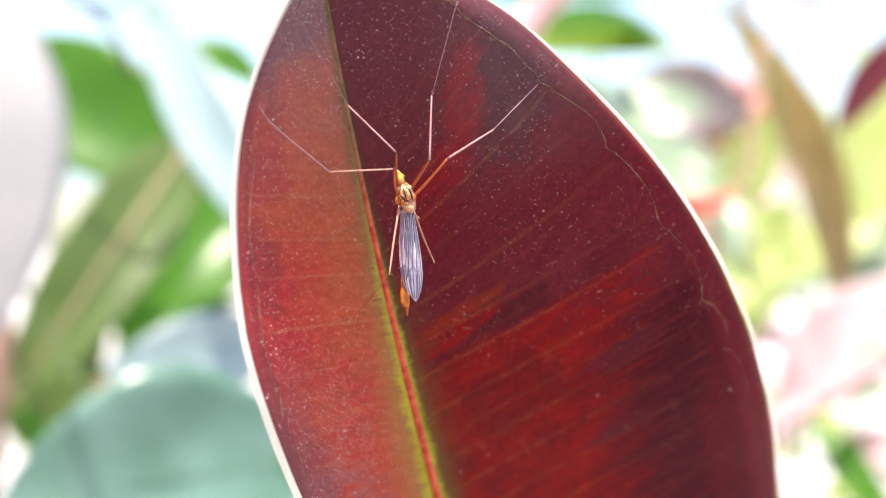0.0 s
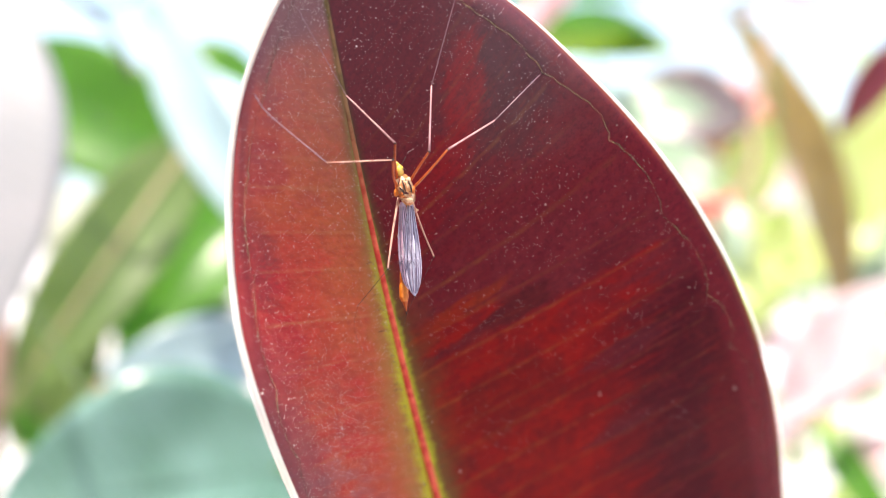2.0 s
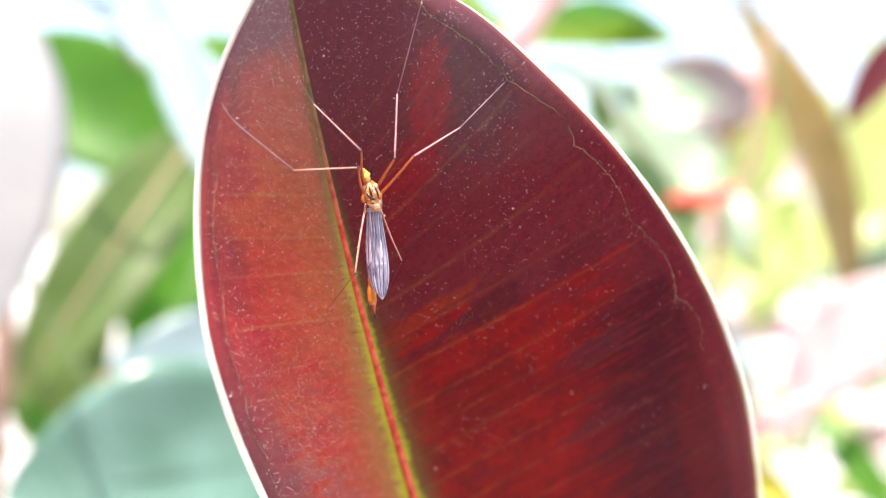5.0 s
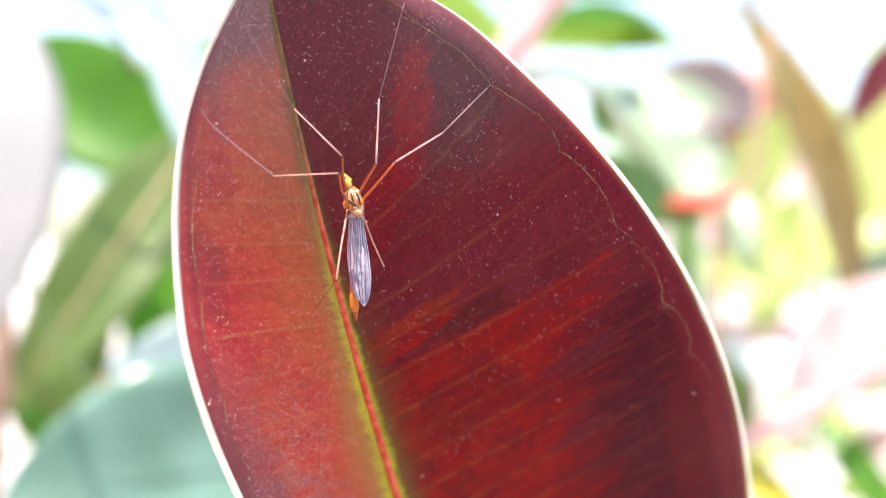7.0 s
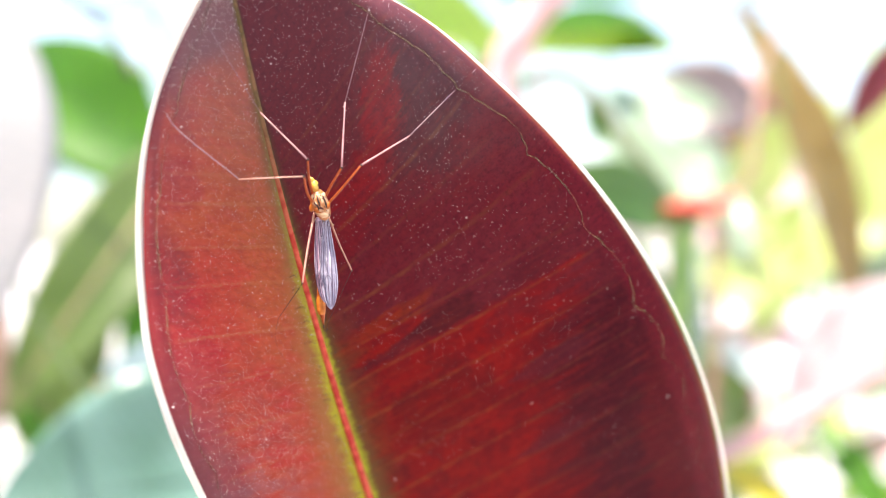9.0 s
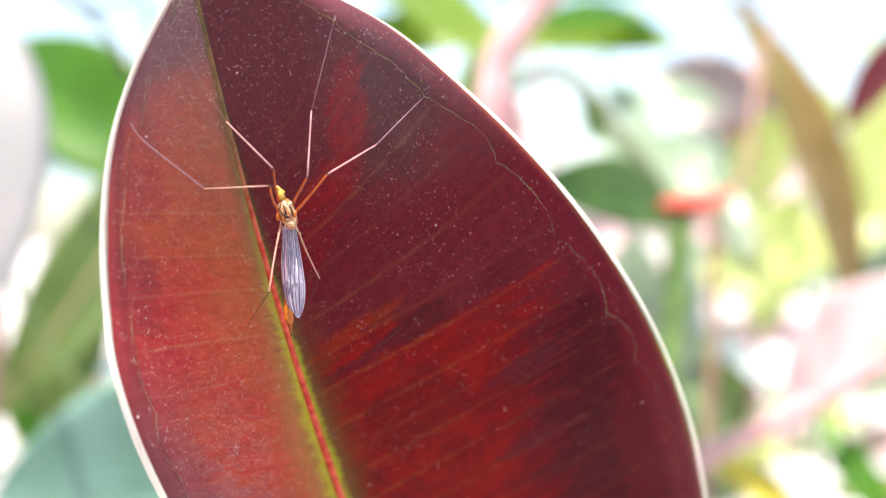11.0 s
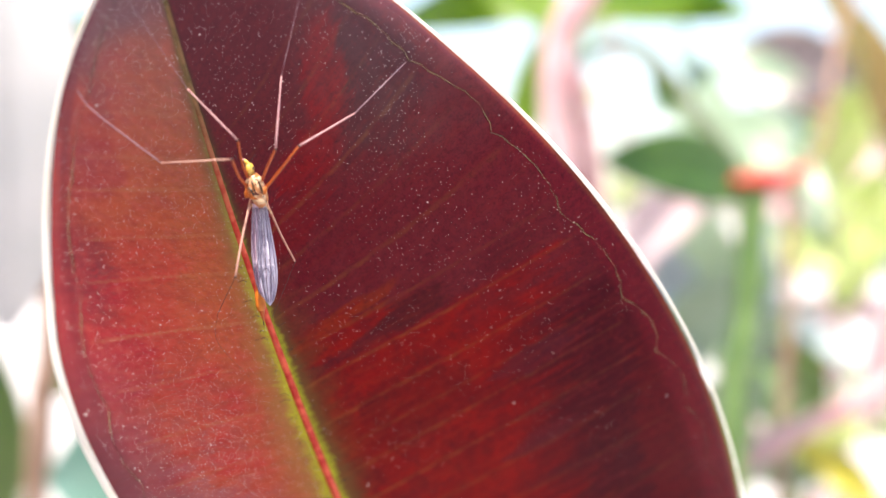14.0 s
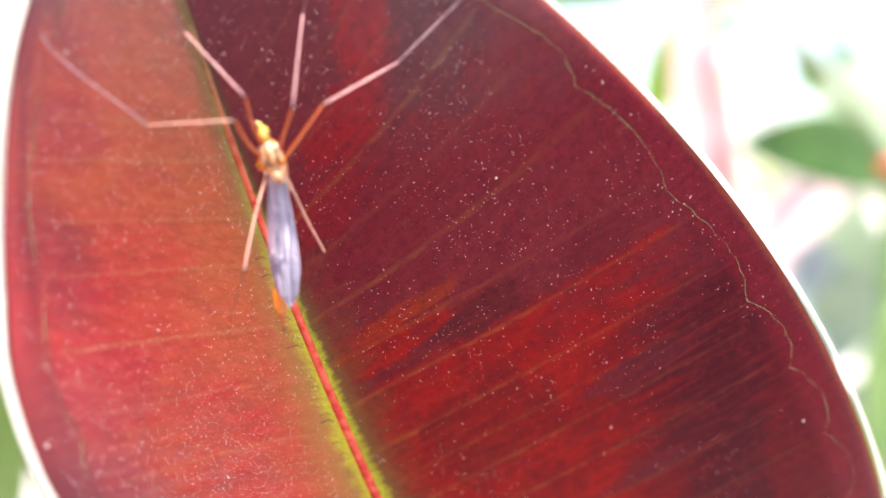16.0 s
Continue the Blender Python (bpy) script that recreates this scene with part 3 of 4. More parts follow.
CUSPS = [27.5, 20.7, 11.4, 1.6, -9.5, -21.9, -30.2, -39.0, -49.0, -60.0, -72.0]


def marginal_vein(right):
    sign, path = (1 if right else -1), []
    shift = 0.0 if right else 4.0
    for a, b in zip(CUSPS, CUSPS[1:]):
        for k in range(12):
            u = k / 12
            s = (a + (b - a) * u) + shift
            wob = 0.25 * math.sin(s * 3.1) + 0.18 * math.sin(s * 6.7 + 1)
            share = 0.874 + 0.0011 * min(30.0, max(0.0, -8.0 - s)) - (0.0068 if right else 0.0085) * max(0.0, s - 5.0) + (0.033 if right else 0.025) * math.sin(math.pi * u) ** 0.7
            path.append((s + 0.15 * wob, sign * (half_width(s, right) * share + wob * (0.45 if right else 0.08))))
    ribbon("marginal_vein", path, 0.125 if right else 0.21, VEIN if right else PALE_VEIN, "winding olive vein inside the leaf edge")


marginal_vein(True)
marginal_vein(False)


def small_marks():
    """Dark scars where the side veins leave the midrib, and grains of dust."""
    chance = random.Random(11)
    bm = bmesh.new()
    for i in range(54):
        s = -2 - i * 1.25 + chance.uniform(-0.5, 0.5)
        way = -1 if i % 3 else 1
        d = way * (0.35 + 0.008 * (TIP - s))
        path = [(s, d), (s - 0.25 * way, d + 0.30 * way), (s - 0.1, d + way * chance.uniform(0.5, 1.3))]
        tube(bm, [HERE + (blade(a, b) + facing(a, b) * 0.03) * MM for a, b in path], 0.034 * MM, 4)
    part("vein_scar", bm, DARK_LEG, leaf, "short dark marks beside the midrib")
    bm = bmesh.new()
    n = 0
    while n < 13000:
        s = chance.uniform(-75, TIP - 2)
        right = chance.random() < 0.56
        w = half_width(s, right)
        d = chance.uniform(0.03, 0.95) * w * (1 if right else -1)
        if noise.noise(Vector((s * 0.12, d * 0.12, 3.0))) + chance.uniform(-0.5, 0.5) < (-0.02 + 0.006 * max(0.0, d - 14.0) + 0.012 * max(0.0, -14.0 - s) if right else -0.30 + 0.003 * (s + 20)):
            continue
        r = (0.022 if right else 0.024) + (0.046 if right else 0.044) * chance.random() ** 5
        q = HERE + (blade(s, d) + facing(s, d) * r * 0.5) * MM
        stretch = Vector((chance.uniform(0.85, 1.25), 1, chance.uniform(0.85, 1.25)))
        vs = [bm.verts.new(q + Vector(c) * stretch * (r * MM)) for c in ((1, 0, 0), (0, 1, 0), (-1, 0, 0), (0, -1, 0), (0, 0, 1), (0, 0, -1))]
        for k in range(4):
            bm.faces.new((vs[k], vs[(k + 1) % 4], vs[4]))
            bm.faces.new((vs[(k + 1) % 4], vs[k], vs[5]))
        n += 1
    for k in range(2700):        # a scuffed, dustier stretch of the paler half
        s = -26.0 + chance.gauss(0.0, 6.5)
        d = -9.5 + 0.12 * (s + 26.0) + chance.gauss(0.0, 2.6)
        if not 0.6 < -d < 0.95 * half_width(s, False):
            continue
        r = 0.020 + 0.060 * chance.random() ** 5
        q = HERE + (blade(s, d) + facing(s, d) * r * 0.5) * MM
        vs = [bm.verts.new(q + Vector(c) * (r * MM)) for c in ((1, 0, 0), (0, 1, 0), (-1, 0, 0), (0, -1, 0), (0, 0, 1), (0, 0, -1))]
        for i in range(4):
            bm.faces.new((vs[i], vs[(i + 1) % 4], vs[4]))
            bm.faces.new((vs[(i + 1) % 4], vs[i], vs[5]))
    tagged(part("dust", bm, DUST, leaf, "pale dust grains scattered over the leaf"), kind="stuff")
    bm = bmesh.new()
    for s, d in ((21.3, 2.5), (-36.7, 46.0), (-17.9, -14.3), (13.6, -8.1), (-9.5, -9.0), (-33.5, 4.2), (-30.0, 26.0), (-3.0, 22.0), (-24.0, -8.8)):
        q = HERE + (blade(s, d) + facing(s, d) * 0.08) * MM
        bmesh.ops.create_icosphere(bm, subdivisions=1, radius=0.13 * MM, matrix=Matrix.Translation(q))
    return tagged(part("droplet", bm, DUST, leaf, "larger pale grains on the leaf"), kind="stuff")


grains = small_marks()
spot = Vector((-80.0, -11.0, 0.0))
grains.data.transform(Matrix.Translation(plant.location - HERE - spot * MM))
grains.location = HERE + spot * MM - plant.location
cam.data.dof.focus_object = grains


def own_stem():
    base = HERE + blade(ROWS[-1], 0.01) * MM
    foot = plant.location
    bm = bmesh.new()
    tube(bm, curve_through([HERE + blade(ROWS[-12], 0.01) * MM + Vector((0, 0.0008, 0)), base, base + Vector((0.004, 0.012, -0.03)), (foot.x, foot.y + 0.03, 0.97)]), 0.0021, 10)
    part("petiole", bm, PINK_STEM, plant)
    bm = bmesh.new()
    tube(bm, curve_through([(foot.x, foot.y + 0.03, 1.02), (foot.x, foot.y + 0.03, 0.97), (foot.x - 0.006, foot.y + 0.02, 0.6), (foot.x, foot.y, 0.0)]), lambda u: 0.004 + 0.005 * u, 12)
    part("stem", bm, BROWN_STEM, plant)


own_stem()

# ---- plants behind ----


def far_leaf(owner, base, tip, width, paint, normal, joint=None, curl=0.08, rib=None):
    """A leaf with a folded, arched blade, its midrib and its stalk."""
    base, tip, normal = Vector(base), Vector(tip), Vector(normal).normalized()
    way = tip - base
    size = way.length
    way.normalize()
    across = way.cross(normal).normalized()
    up = across.cross(way).normalized()
    bm = bmesh.new()
    la, lc = bm.verts.layers.float.new("along"), bm.verts.layers.float.new("across")
    grids = []
    for side in (0, 1):
        grid = []
        for i in range(25):
            u = i / 24
            w = width * 0.5 * (math.sin(math.pi * min(1, u * 0.985 + 0.008)) ** 0.72) * (1 - 0.1 * (2 * u - 1))
            row = []
            for k in range(-5, 6):
                v = k / 5
                q = base + way * (size * u) + across * (w * v) + up * (size * curl * math.sin(math.pi * u) - abs(v) ** 1.5 * w * -0.22 + 0.02 * w * math.sin(9 * u + 3 * v))
                q -= up * (0.0006 * side * (1.2 - abs(v)))
                p0 = bm.verts.new(q)
                p0[la], p0[lc] = size * u, w * v
                row.append(p0)
            grid.append(row)
        grids.append(grid)
    for grid in grids:
        for a, b in zip(grid, grid[1:]):
            for k in range(10):
                bm.faces.new((a[k], a[k + 1], b[k + 1], b[k]))
    f, r = grids
    for i in range(24):
        for k in (0, 10):
            bm.faces.new((f[i][k], r[i][k], r[i + 1][k], f[i + 1][k]))
    ob = part("leaf", bm, paint, owner, paint.name.replace("_leaf", "").replace("_", " ") + " rubber plant leaf")
    bm = bmesh.new()
    line = [base + way * (size * u / 16) + up * (size * curl * math.sin(math.pi * u / 16) + 0.0004) for u in range(17)]
    tube(bm, line, lambda u: (0.0028 if rib else 0.0011) * (1 - 0.75 * u) * min(1.0, width / 0.04), 6)
    part("midrib", bm, rib or paint, ob)
    if joint:
        bm = bmesh.new()
        j = Vector(joint)
        tube(bm, curve_through([line[2], base, base.lerp(j, 0.5) - Vector((0, 0, 0.006)), j]), 0.0018, 8)
        part("petiole", bm, GREEN_STEM if paint is not PINK_LEAF else PINK_STEM, ob)
    return ob


def stem(owner, points, radius, paint, name="stem", taper=0.8):
    bm = bmesh.new()
    line = curve_through(points)
    tube(bm, line, lambda u: radius * (1 - (1 - taper) * abs(2 * u - 1)) * (1 + 0.06 * math.sin(u * 40)), 12)
    return part(name, bm, paint, owner)


plant_a = thing("rubber_plant", (-0.10, 0.85, 0.0), "green and cream rubber plant behind the burgundy leaf", "plant", "plants behind the leaf")
stem(plant_a, [(-0.075, 0.85, 1.27), (-0.078, 0.85, 1.0), (-0.09, 0.85, 0.5), (-0.10, 0.85, 0.0)], 0.007, BROWN_STEM)
stem(plant_a, [(-0.36, 0.70, 1.48), (-0.37, 0.72, 1.2), (-0.36, 0.75, 0.6), (-0.14, 0.85, 0.0)], 0.008, BROWN_STEM)
stem(plant_a, [(-0.213, 0.50, 1.205), (-0.212, 0.50, 1.157), (-0.214, 0.50, 1.133), (-0.218, 0.50, 1.103), (-0.222, 0.52, 1.0), (-0.20, 0.62, 0.6), (-0.11, 0.84, 0.0)], 0.0062, BROWN_STEM)
stem(plant_a, [(-0.36, 0.70, 1.40), (-0.25, 0.60, 1.375), (-0.217, 0.600, 1.349), (-0.198, 0.600, 1.334), (-0.185, 0.610, 1.321), (-0.178, 0.630, 1.300)], 0.0022, DARK_STEM)
far_leaf(plant_a, (-0.198, 0.400, 1.317), (-0.171, 0.340, 1.163), 0.066, WHITE_SHEEN_LEAF, (0.5, -0.8, 0.3), (-0.36, 0.70, 1.44))
far_leaf(plant_a, (-0.154, 0.720, 1.277), (-0.245, 0.600, 1.106), 0.060, OLIVE_LEAF, (0.3, -0.93, 0.2), (-0.075, 0.85, 1.25), 0.08, TAN_RIB)
far_leaf(plant_a, (-0.132, 0.900, 1.247), (-0.230, 0.820, 1.120), 0.079, GREEN_LEAF, (0.2, -0.8, 0.6), (-0.075, 0.85, 1.22))
far_leaf(plant_a, (-0.123, 0.740, 1.170), (-0.227, 0.700, 1.108), 0.017, DARK_LEAF, (0.2, -0.7, 0.7), (-0.076, 0.85, 1.15))
far_leaf(plant_a, (-0.092, 0.660, 1.145), (-0.188, 0.600, 1.130), 0.045, CYAN_LEAF, (0, -0.96, 0.15), (-0.077, 0.85, 1.12))
far_leaf(plant_a, (-0.064, 0.520, 1.095), (-0.203, 0.470, 1.083), 0.106, TEAL_LEAF, (-0.05, -0.96, 0.2), (-0.077, 0.85, 1.02), 0.03)
far_leaf(plant_a, (-0.247, 0.750, 1.017), (-0.267, 0.700, 1.108), 0.025, GREEN_LEAF, (0.2, -0.8, 0.6), (-0.36, 0.75, 0.9))

plant_b = thing("rubber_plant", (0.05, 0.62, 0.0), "pink-stemmed plant with fresh lime leaves", "plant", "plants behind the leaf")
stem(plant_b, [(0.075, 0.60, 1.42), (0.070, 0.60, 1.359), (0.048, 0.60, 1.325), (0.033, 0.60, 1.30), (0.030, 0.60, 1.26), (0.033, 0.60, 1.21), (0.031, 0.60, 1.0), (0.05, 0.62, 0.0)], 0.0088, ROSE_STEM, taper=1.0)
far_leaf(plant_b, (0.045, 0.620, 1.296), (-0.091, 0.850, 1.395), 0.044, LIME_LEAF, (0, -0.7, 0.7), (0.033, 0.60, 1.29))
far_leaf(plant_b, (0.029, 0.750, 1.337), (-0.081, 0.800, 1.335), 0.036, LIME_LEAF, (0, -0.9, 0.4), (0.050, 0.60, 1.328))
far_leaf(plant_b, (0.025, 0.800, 1.331), (0.003, 0.850, 1.261), 0.034, LIME_LEAF, (0.3, -0.8, 0.4), (0.045, 0.60, 1.32))
far_leaf(plant_b, (0.059, 0.800, 1.353), (0.169, 0.900, 1.361), 0.028, GREEN_LEAF, (0, -0.8, 0.6), (0.055, 0.60, 1.335))

plant_c = thing("rubber_plant", (0.15, 0.76, 0.0), "mixed green, red and pink rubber plant behind", "plant", "plants behind the leaf")
stem(plant_c, [(0.152, 0.720, 1.225), (0.147, 0.720, 1.147), (0.138, 0.720, 1.040), (0.14, 0.74, 0.5), (0.15, 0.76, 0.0)], 0.0093, GREEN_STEM, taper=1.0)
stem(plant_c, [(0.136, 0.710, 1.225), (0.153, 0.710, 1.227), (0.172, 0.720, 1.228), (0.186, 0.728, 1.234)], 0.0056, RED_SHEATH, "bud_sheath", 0.45)
stem(plant_c, [(0.184, 0.727, 1.233), (0.200, 0.745, 1.256), (0.215, 0.80, 1.30), (0.26, 0.95, 1.37), (0.34, 1.1, 1.46)], 0.0026, BROWN_STEM)
stem(plant_c, [(0.194, 0.850, 1.229), (0.195, 0.850, 1.139), (0.189, 0.850, 0.996), (0.18, 0.82, 0.5), (0.16, 0.78, 0.0)], 0.0041, BROWN_STEM, taper=1.0)
stem(plant_c, [(0.145, 0.74, 1.04), (0.165, 0.760, 1.055), (0.206, 0.780, 1.071), (0.257, 0.800, 1.093), (0.335, 0.840, 1.131), (0.43, 0.95, 1.20), (0.46, 1.05, 1.45)], 0.0083, PINK_STEM)
far_leaf(plant_c, (0.267, 1.150, 1.430), (0.381, 1.160, 1.118), 0.063, BROWN_LEAF, (0.45, -0.85, 0.1), (0.340, 1.100, 1.460), 0.10)
far_leaf(plant_c, (0.148, 0.720, 1.222), (0.056, 0.660, 1.236), 0.046, DARK_LEAF, (0, -0.92, 0.35), (0.152, 0.72, 1.21))
far_leaf(plant_c, (0.392, 1.500, 1.362), (0.333, 1.550, 1.222), 0.070, PALE_LIME_LEAF, (0.2, -0.8, 0.5), (0.25, 0.92, 1.355))
far_leaf(plant_c, (0.414, 1.500, 1.252), (0.370, 1.550, 1.088), 0.063, PALE_LIME_LEAF, (-0.1, -0.8, 0.6), (0.25, 0.92, 1.355))
far_leaf(plant_c, (0.215, 0.960, 1.200), (0.275, 1.000, 1.150), 0.040, PALE_LIME_LEAF, (0.1, -0.7, 0.7), (0.195, 0.85, 1.20))
far_leaf(plant_c, (0.548, 1.400, 1.406), (0.449, 1.450, 1.192), 0.096, PALE_LIME_LEAF, (-0.3, -0.8, 0.5), (0.45, 1.0, 1.35))
far_leaf(plant_c, (0.420, 1.050, 1.396), (0.355, 1.100, 1.304), 0.040, MAROON_LEAF, (-0.2, -0.8, 0.5), (0.46, 1.04, 1.42))
far_leaf(plant_c, (0.307, 0.800, 1.008), (0.269, 0.850, 1.074), 0.027, GREEN_LEAF, (-0.2, -0.8, 0.5), (0.185, 0.84, 0.9))
far_leaf(plant_c, (0.389, 1.000, 1.171), (0.320, 1.200, 1.001), 0.097, PINK_LEAF, (-0.3, -0.7, 0.6), (0.43, 0.95, 1.20))
far_leaf(plant_c, (0.161, 0.750, 1.220), (0.125, 0.950, 1.335), 0.019, SAGE_LEAF, (-0.2, -0.8, 0.5), (0.152, 0.72, 1.215))
far_leaf(plant_c, (0.272, 0.900, 0.979), (0.220, 1.000, 1.024), 0.034, YELLOW_LEAF, (0, -0.7, 0.7), (0.188, 0.85, 0.95))
far_leaf(plant_c, (0.253, 0.900, 1.087), (0.178, 1.000, 1.137), 0.027, PALE_LEAF, (0, -0.6, 0.8), (0.194, 0.85, 1.06))
far_leaf(plant_c, (0.234, 0.950, 1.186), (0.230, 1.000, 1.256), 0.028, SAGE_LEAF, (0, -0.7, 0.7), (0.195, 0.85, 1.17))

far_leaf(plant_c, (0.192, 0.95, 1.09), (0.190, 0.95, 1.22), 0.022, PALE_LEAF, (0, -0.8, 0.5), (0.192, 0.85, 1.05))
far_leaf(plant_c, (0.250, 1.05, 1.02), (0.215, 1.05, 1.14), 0.045, OLIVE_LEAF, (0.2, -0.8, 0.5), (0.188, 0.85, 0.96))
far_leaf(plant_c, (0.440, 1.25, 1.215), (0.310, 1.30, 1.155), 0.070, PALE_LIME_LEAF, (0, -0.7, 0.7), (0.445, 1.0, 1.28))

far_leaf(plant_c, (0.153, 0.950, 1.222), (0.074, 1.000, 1.161), 0.055, PINK_LEAF, (-0.2, -0.8, 0.5), (0.195, 0.85, 1.22))
far_leaf(plant_c, (0.143, 0.750, 1.227), (0.103, 0.900, 1.306), 0.020, SAGE_LEAF, (-0.2, -0.8, 0.5), (0.152, 0.72, 1.215))
far_leaf(plant_c, (0.124, 0.950, 1.067), (0.124, 1.000, 1.184), 0.051, PALE_LEAF, (0, -0.8, 0.5), (0.19, 0.85, 1.03))
far_leaf(plant_c, (0.205, 0.950, 1.128), (0.169, 1.000, 1.161), 0.032, PALE_LEAF, (0, -0.8, 0.5), (0.194, 0.85, 1.11))
far_leaf(plant_c, (0.144, 0.900, 0.990), (0.088, 1.000, 1.060), 0.054, OLIVE_LEAF, (0, -0.8, 0.5), (0.185, 0.84, 0.93))

far_leaf(plant_c, (0.174, 0.900, 1.165), (0.122, 1.000, 1.078), 0.052, SAGE_LEAF, (0, -0.9, 0.4), (0.195, 0.85, 1.16))
far_leaf(plant_c, (0.179, 0.900, 1.094), (0.127, 1.000, 0.977), 0.060, SAGE_LEAF, (0, -0.9, 0.4), (0.193, 0.85, 1.09))
far_leaf(plant_c, (0.198, 1.050, 1.140), (0.113, 1.100, 1.098), 0.045, SAGE_LEAF, (0, -0.9, 0.4), (0.195, 0.85, 1.13))
far_leaf(plant_c, (0.245, 1.050, 1.084), (0.181, 1.100, 1.118), 0.040, OLIVE_LEAF, (0, -0.9, 0.4), (0.193, 0.85, 1.06))
far_leaf(plant_c, (0.281, 1.050, 1.150), (0.215, 1.100, 1.182), 0.044, PALE_LIME_LEAF, (0, -0.9, 0.4), (0.194, 0.85, 1.14))
far_leaf(plant_c, (0.245, 1.000, 0.989), (0.161, 1.050, 1.007), 0.043, SAGE_LEAF, (0, -0.9, 0.4), (0.187, 0.85, 0.97))

far_leaf(plant_a, (-0.301, 0.620, 1.020), (-0.288, 0.600, 1.143), 0.063, OLIVE_LEAF, (0.2, -0.9, 0.3), (-0.365, 0.73, 0.95))
far_leaf(plant_a, (-0.340, 0.600, 1.355), (-0.277, 0.550, 1.170), 0.075, AQUA_LEAF, (0.2, -0.95, -0.1), (-0.36, 0.70, 1.40))

far_leaf(plant_a, (-0.304, 0.800, 1.338), (-0.149, 0.740, 1.237), 0.084, GREEN_LEAF, (0.0, -0.98, 0.12), (-0.37, 0.72, 1.25), 0.03)
# the sky reflected on this glossy blade is painted in as cyan
far_leaf(plant_a, (-0.170, 0.620, 1.345), (-0.068, 0.520, 1.182), 0.038, CYAN_LEAF, (-0.3, -0.95, -0.05), (-0.198, 0.600, 1.334), 0.05)
far_leaf(plant_a, (-0.177, 0.800, 1.343), (-0.124, 0.800, 1.312), 0.027, GREEN_LEAF, (0.0, -0.8, 0.6), (-0.16, 0.66, 1.31), 0.05)
far_leaf(plant_b, (0.016, 0.850, 1.352), (0.176, 0.880, 1.350), 0.038, LIME_LEAF, (0, -0.85, 0.5), (0.055, 0.60, 1.335), 0.04)
far_leaf(plant_b, (0.033, 0.900, 1.388), (0.161, 0.950, 1.399), 0.038, GREEN_LEAF, (0, -0.6, 0.8), (0.065, 0.60, 1.36), 0.04)
stem(plant_b, [(0.041, 0.600, 1.283), (0.045, 0.600, 1.262), (0.049, 0.600, 1.239), (0.052, 0.600, 1.200), (0.054, 0.600, 1.110)], 0.0050, PINK_STEM)
far_leaf(plant_b, (0.038, 0.620, 1.264), (0.041, 0.600, 1.179), 0.020, PLUM_LEAF, (0.1, -0.95, 0.1), (0.041, 0.600, 1.277), 0.02)
stem(plant_c, [(0.047, 0.720, 1.299), (0.059, 0.720, 1.309), (0.073, 0.720, 1.311), (0.089, 0.720, 1.302), (0.112, 0.720, 1.274), (0.135, 0.720, 1.243), (0.148, 0.720, 1.223)], 0.0047, OLIVE_STEM)
far_leaf(plant_c, (0.093, 0.730, 1.301), (0.101, 0.740, 1.267), 0.016, GREEN_LEAF, (0.1, -0.9, 0.3), (0.088, 0.720, 1.304), 0.08)
far_leaf(plant_c, (0.216, 0.950, 1.248), (0.177, 1.000, 1.290), 0.029, SAGE_LEAF, (0, -0.9, 0.3), (0.195, 0.85, 1.22), 0.08)
stem(plant_c, [(0.249, 1.250, 1.426), (0.277, 1.250, 1.436), (0.300, 1.250, 1.437), (0.340, 1.100, 1.460)], 0.0032, BROWN_STEM)
far_leaf(plant_a, (-0.314, 0.900, 1.258), (-0.220, 0.950, 1.274), 0.055, CYAN_LEAF, (0.1, -0.9, 0.3), (-0.37, 0.72, 1.18), 0.05)
far_leaf(plant_a, (-0.315, 0.860, 1.057), (-0.245, 0.840, 1.174), 0.068, OLIVE_LEAF, (0.2, -0.9, 0.3), (-0.36, 0.75, 0.98), 0.05)
far_leaf(plant_c, (0.101, 1.100, 1.047), (0.124, 1.150, 1.133), 0.062, SAGE_LEAF, (0.0, -0.9, 0.3), (0.193, 0.85, 1.05))
far_leaf(plant_c, (0.173, 1.100, 1.077), (0.164, 1.150, 1.163), 0.049, MINT_LEAF, (0.0, -0.9, 0.3), (0.193, 0.85, 1.05))
far_leaf(plant_c, (0.239, 1.100, 1.000), (0.228, 1.150, 1.103), 0.068, SAGE_LEAF, (0.0, -0.9, 0.3), (0.193, 0.85, 1.05))
far_leaf(plant_c, (0.140, 1.100, 0.979), (0.129, 1.150, 1.051), 0.062, MINT_LEAF, (0.0, -0.9, 0.3), (0.193, 0.85, 1.05))
far_leaf(plant_c, (0.202, 1.100, 1.145), (0.248, 1.150, 1.203), 0.047, SAGE_LEAF, (0.0, -0.9, 0.3), (0.193, 0.85, 1.05))

far_leaf(plant_a, (-0.198, 0.620, 1.115), (-0.182, 0.620, 1.128), 0.011, PEACH_LEAF, (0.1, -0.9, 0.3), (-0.213, 0.500, 1.205), 0.03)

far_leaf(plant_a, (-0.450, 0.700, 0.960), (-0.385, 0.680, 1.125), 0.100, OLIVE_LEAF, (0.2, -0.95, 0.1), (-0.36, 0.75, 0.90), 0.03)

far_leaf(plant_c, (0.165, 1.050, 1.122), (0.145, 1.050, 1.222), 0.056, SAGE_LEAF, (0.1, -0.95, 0.2), (0.193, 0.85, 1.12), 0.04)

# a croton in the garden beyond, only patches of colour
croton = thing("croton_shrub", (1.02, 4.8, 0.0), "croton shrub with pink, red and yellow leaves beyond", "shrub")
stem(croton, [(1.03, 4.78, 1.75), (1.0, 4.8, 1.2), (1.05, 4.8, 0.6), (1.02, 4.8, 0.0)], 0.012, BROWN_STEM)


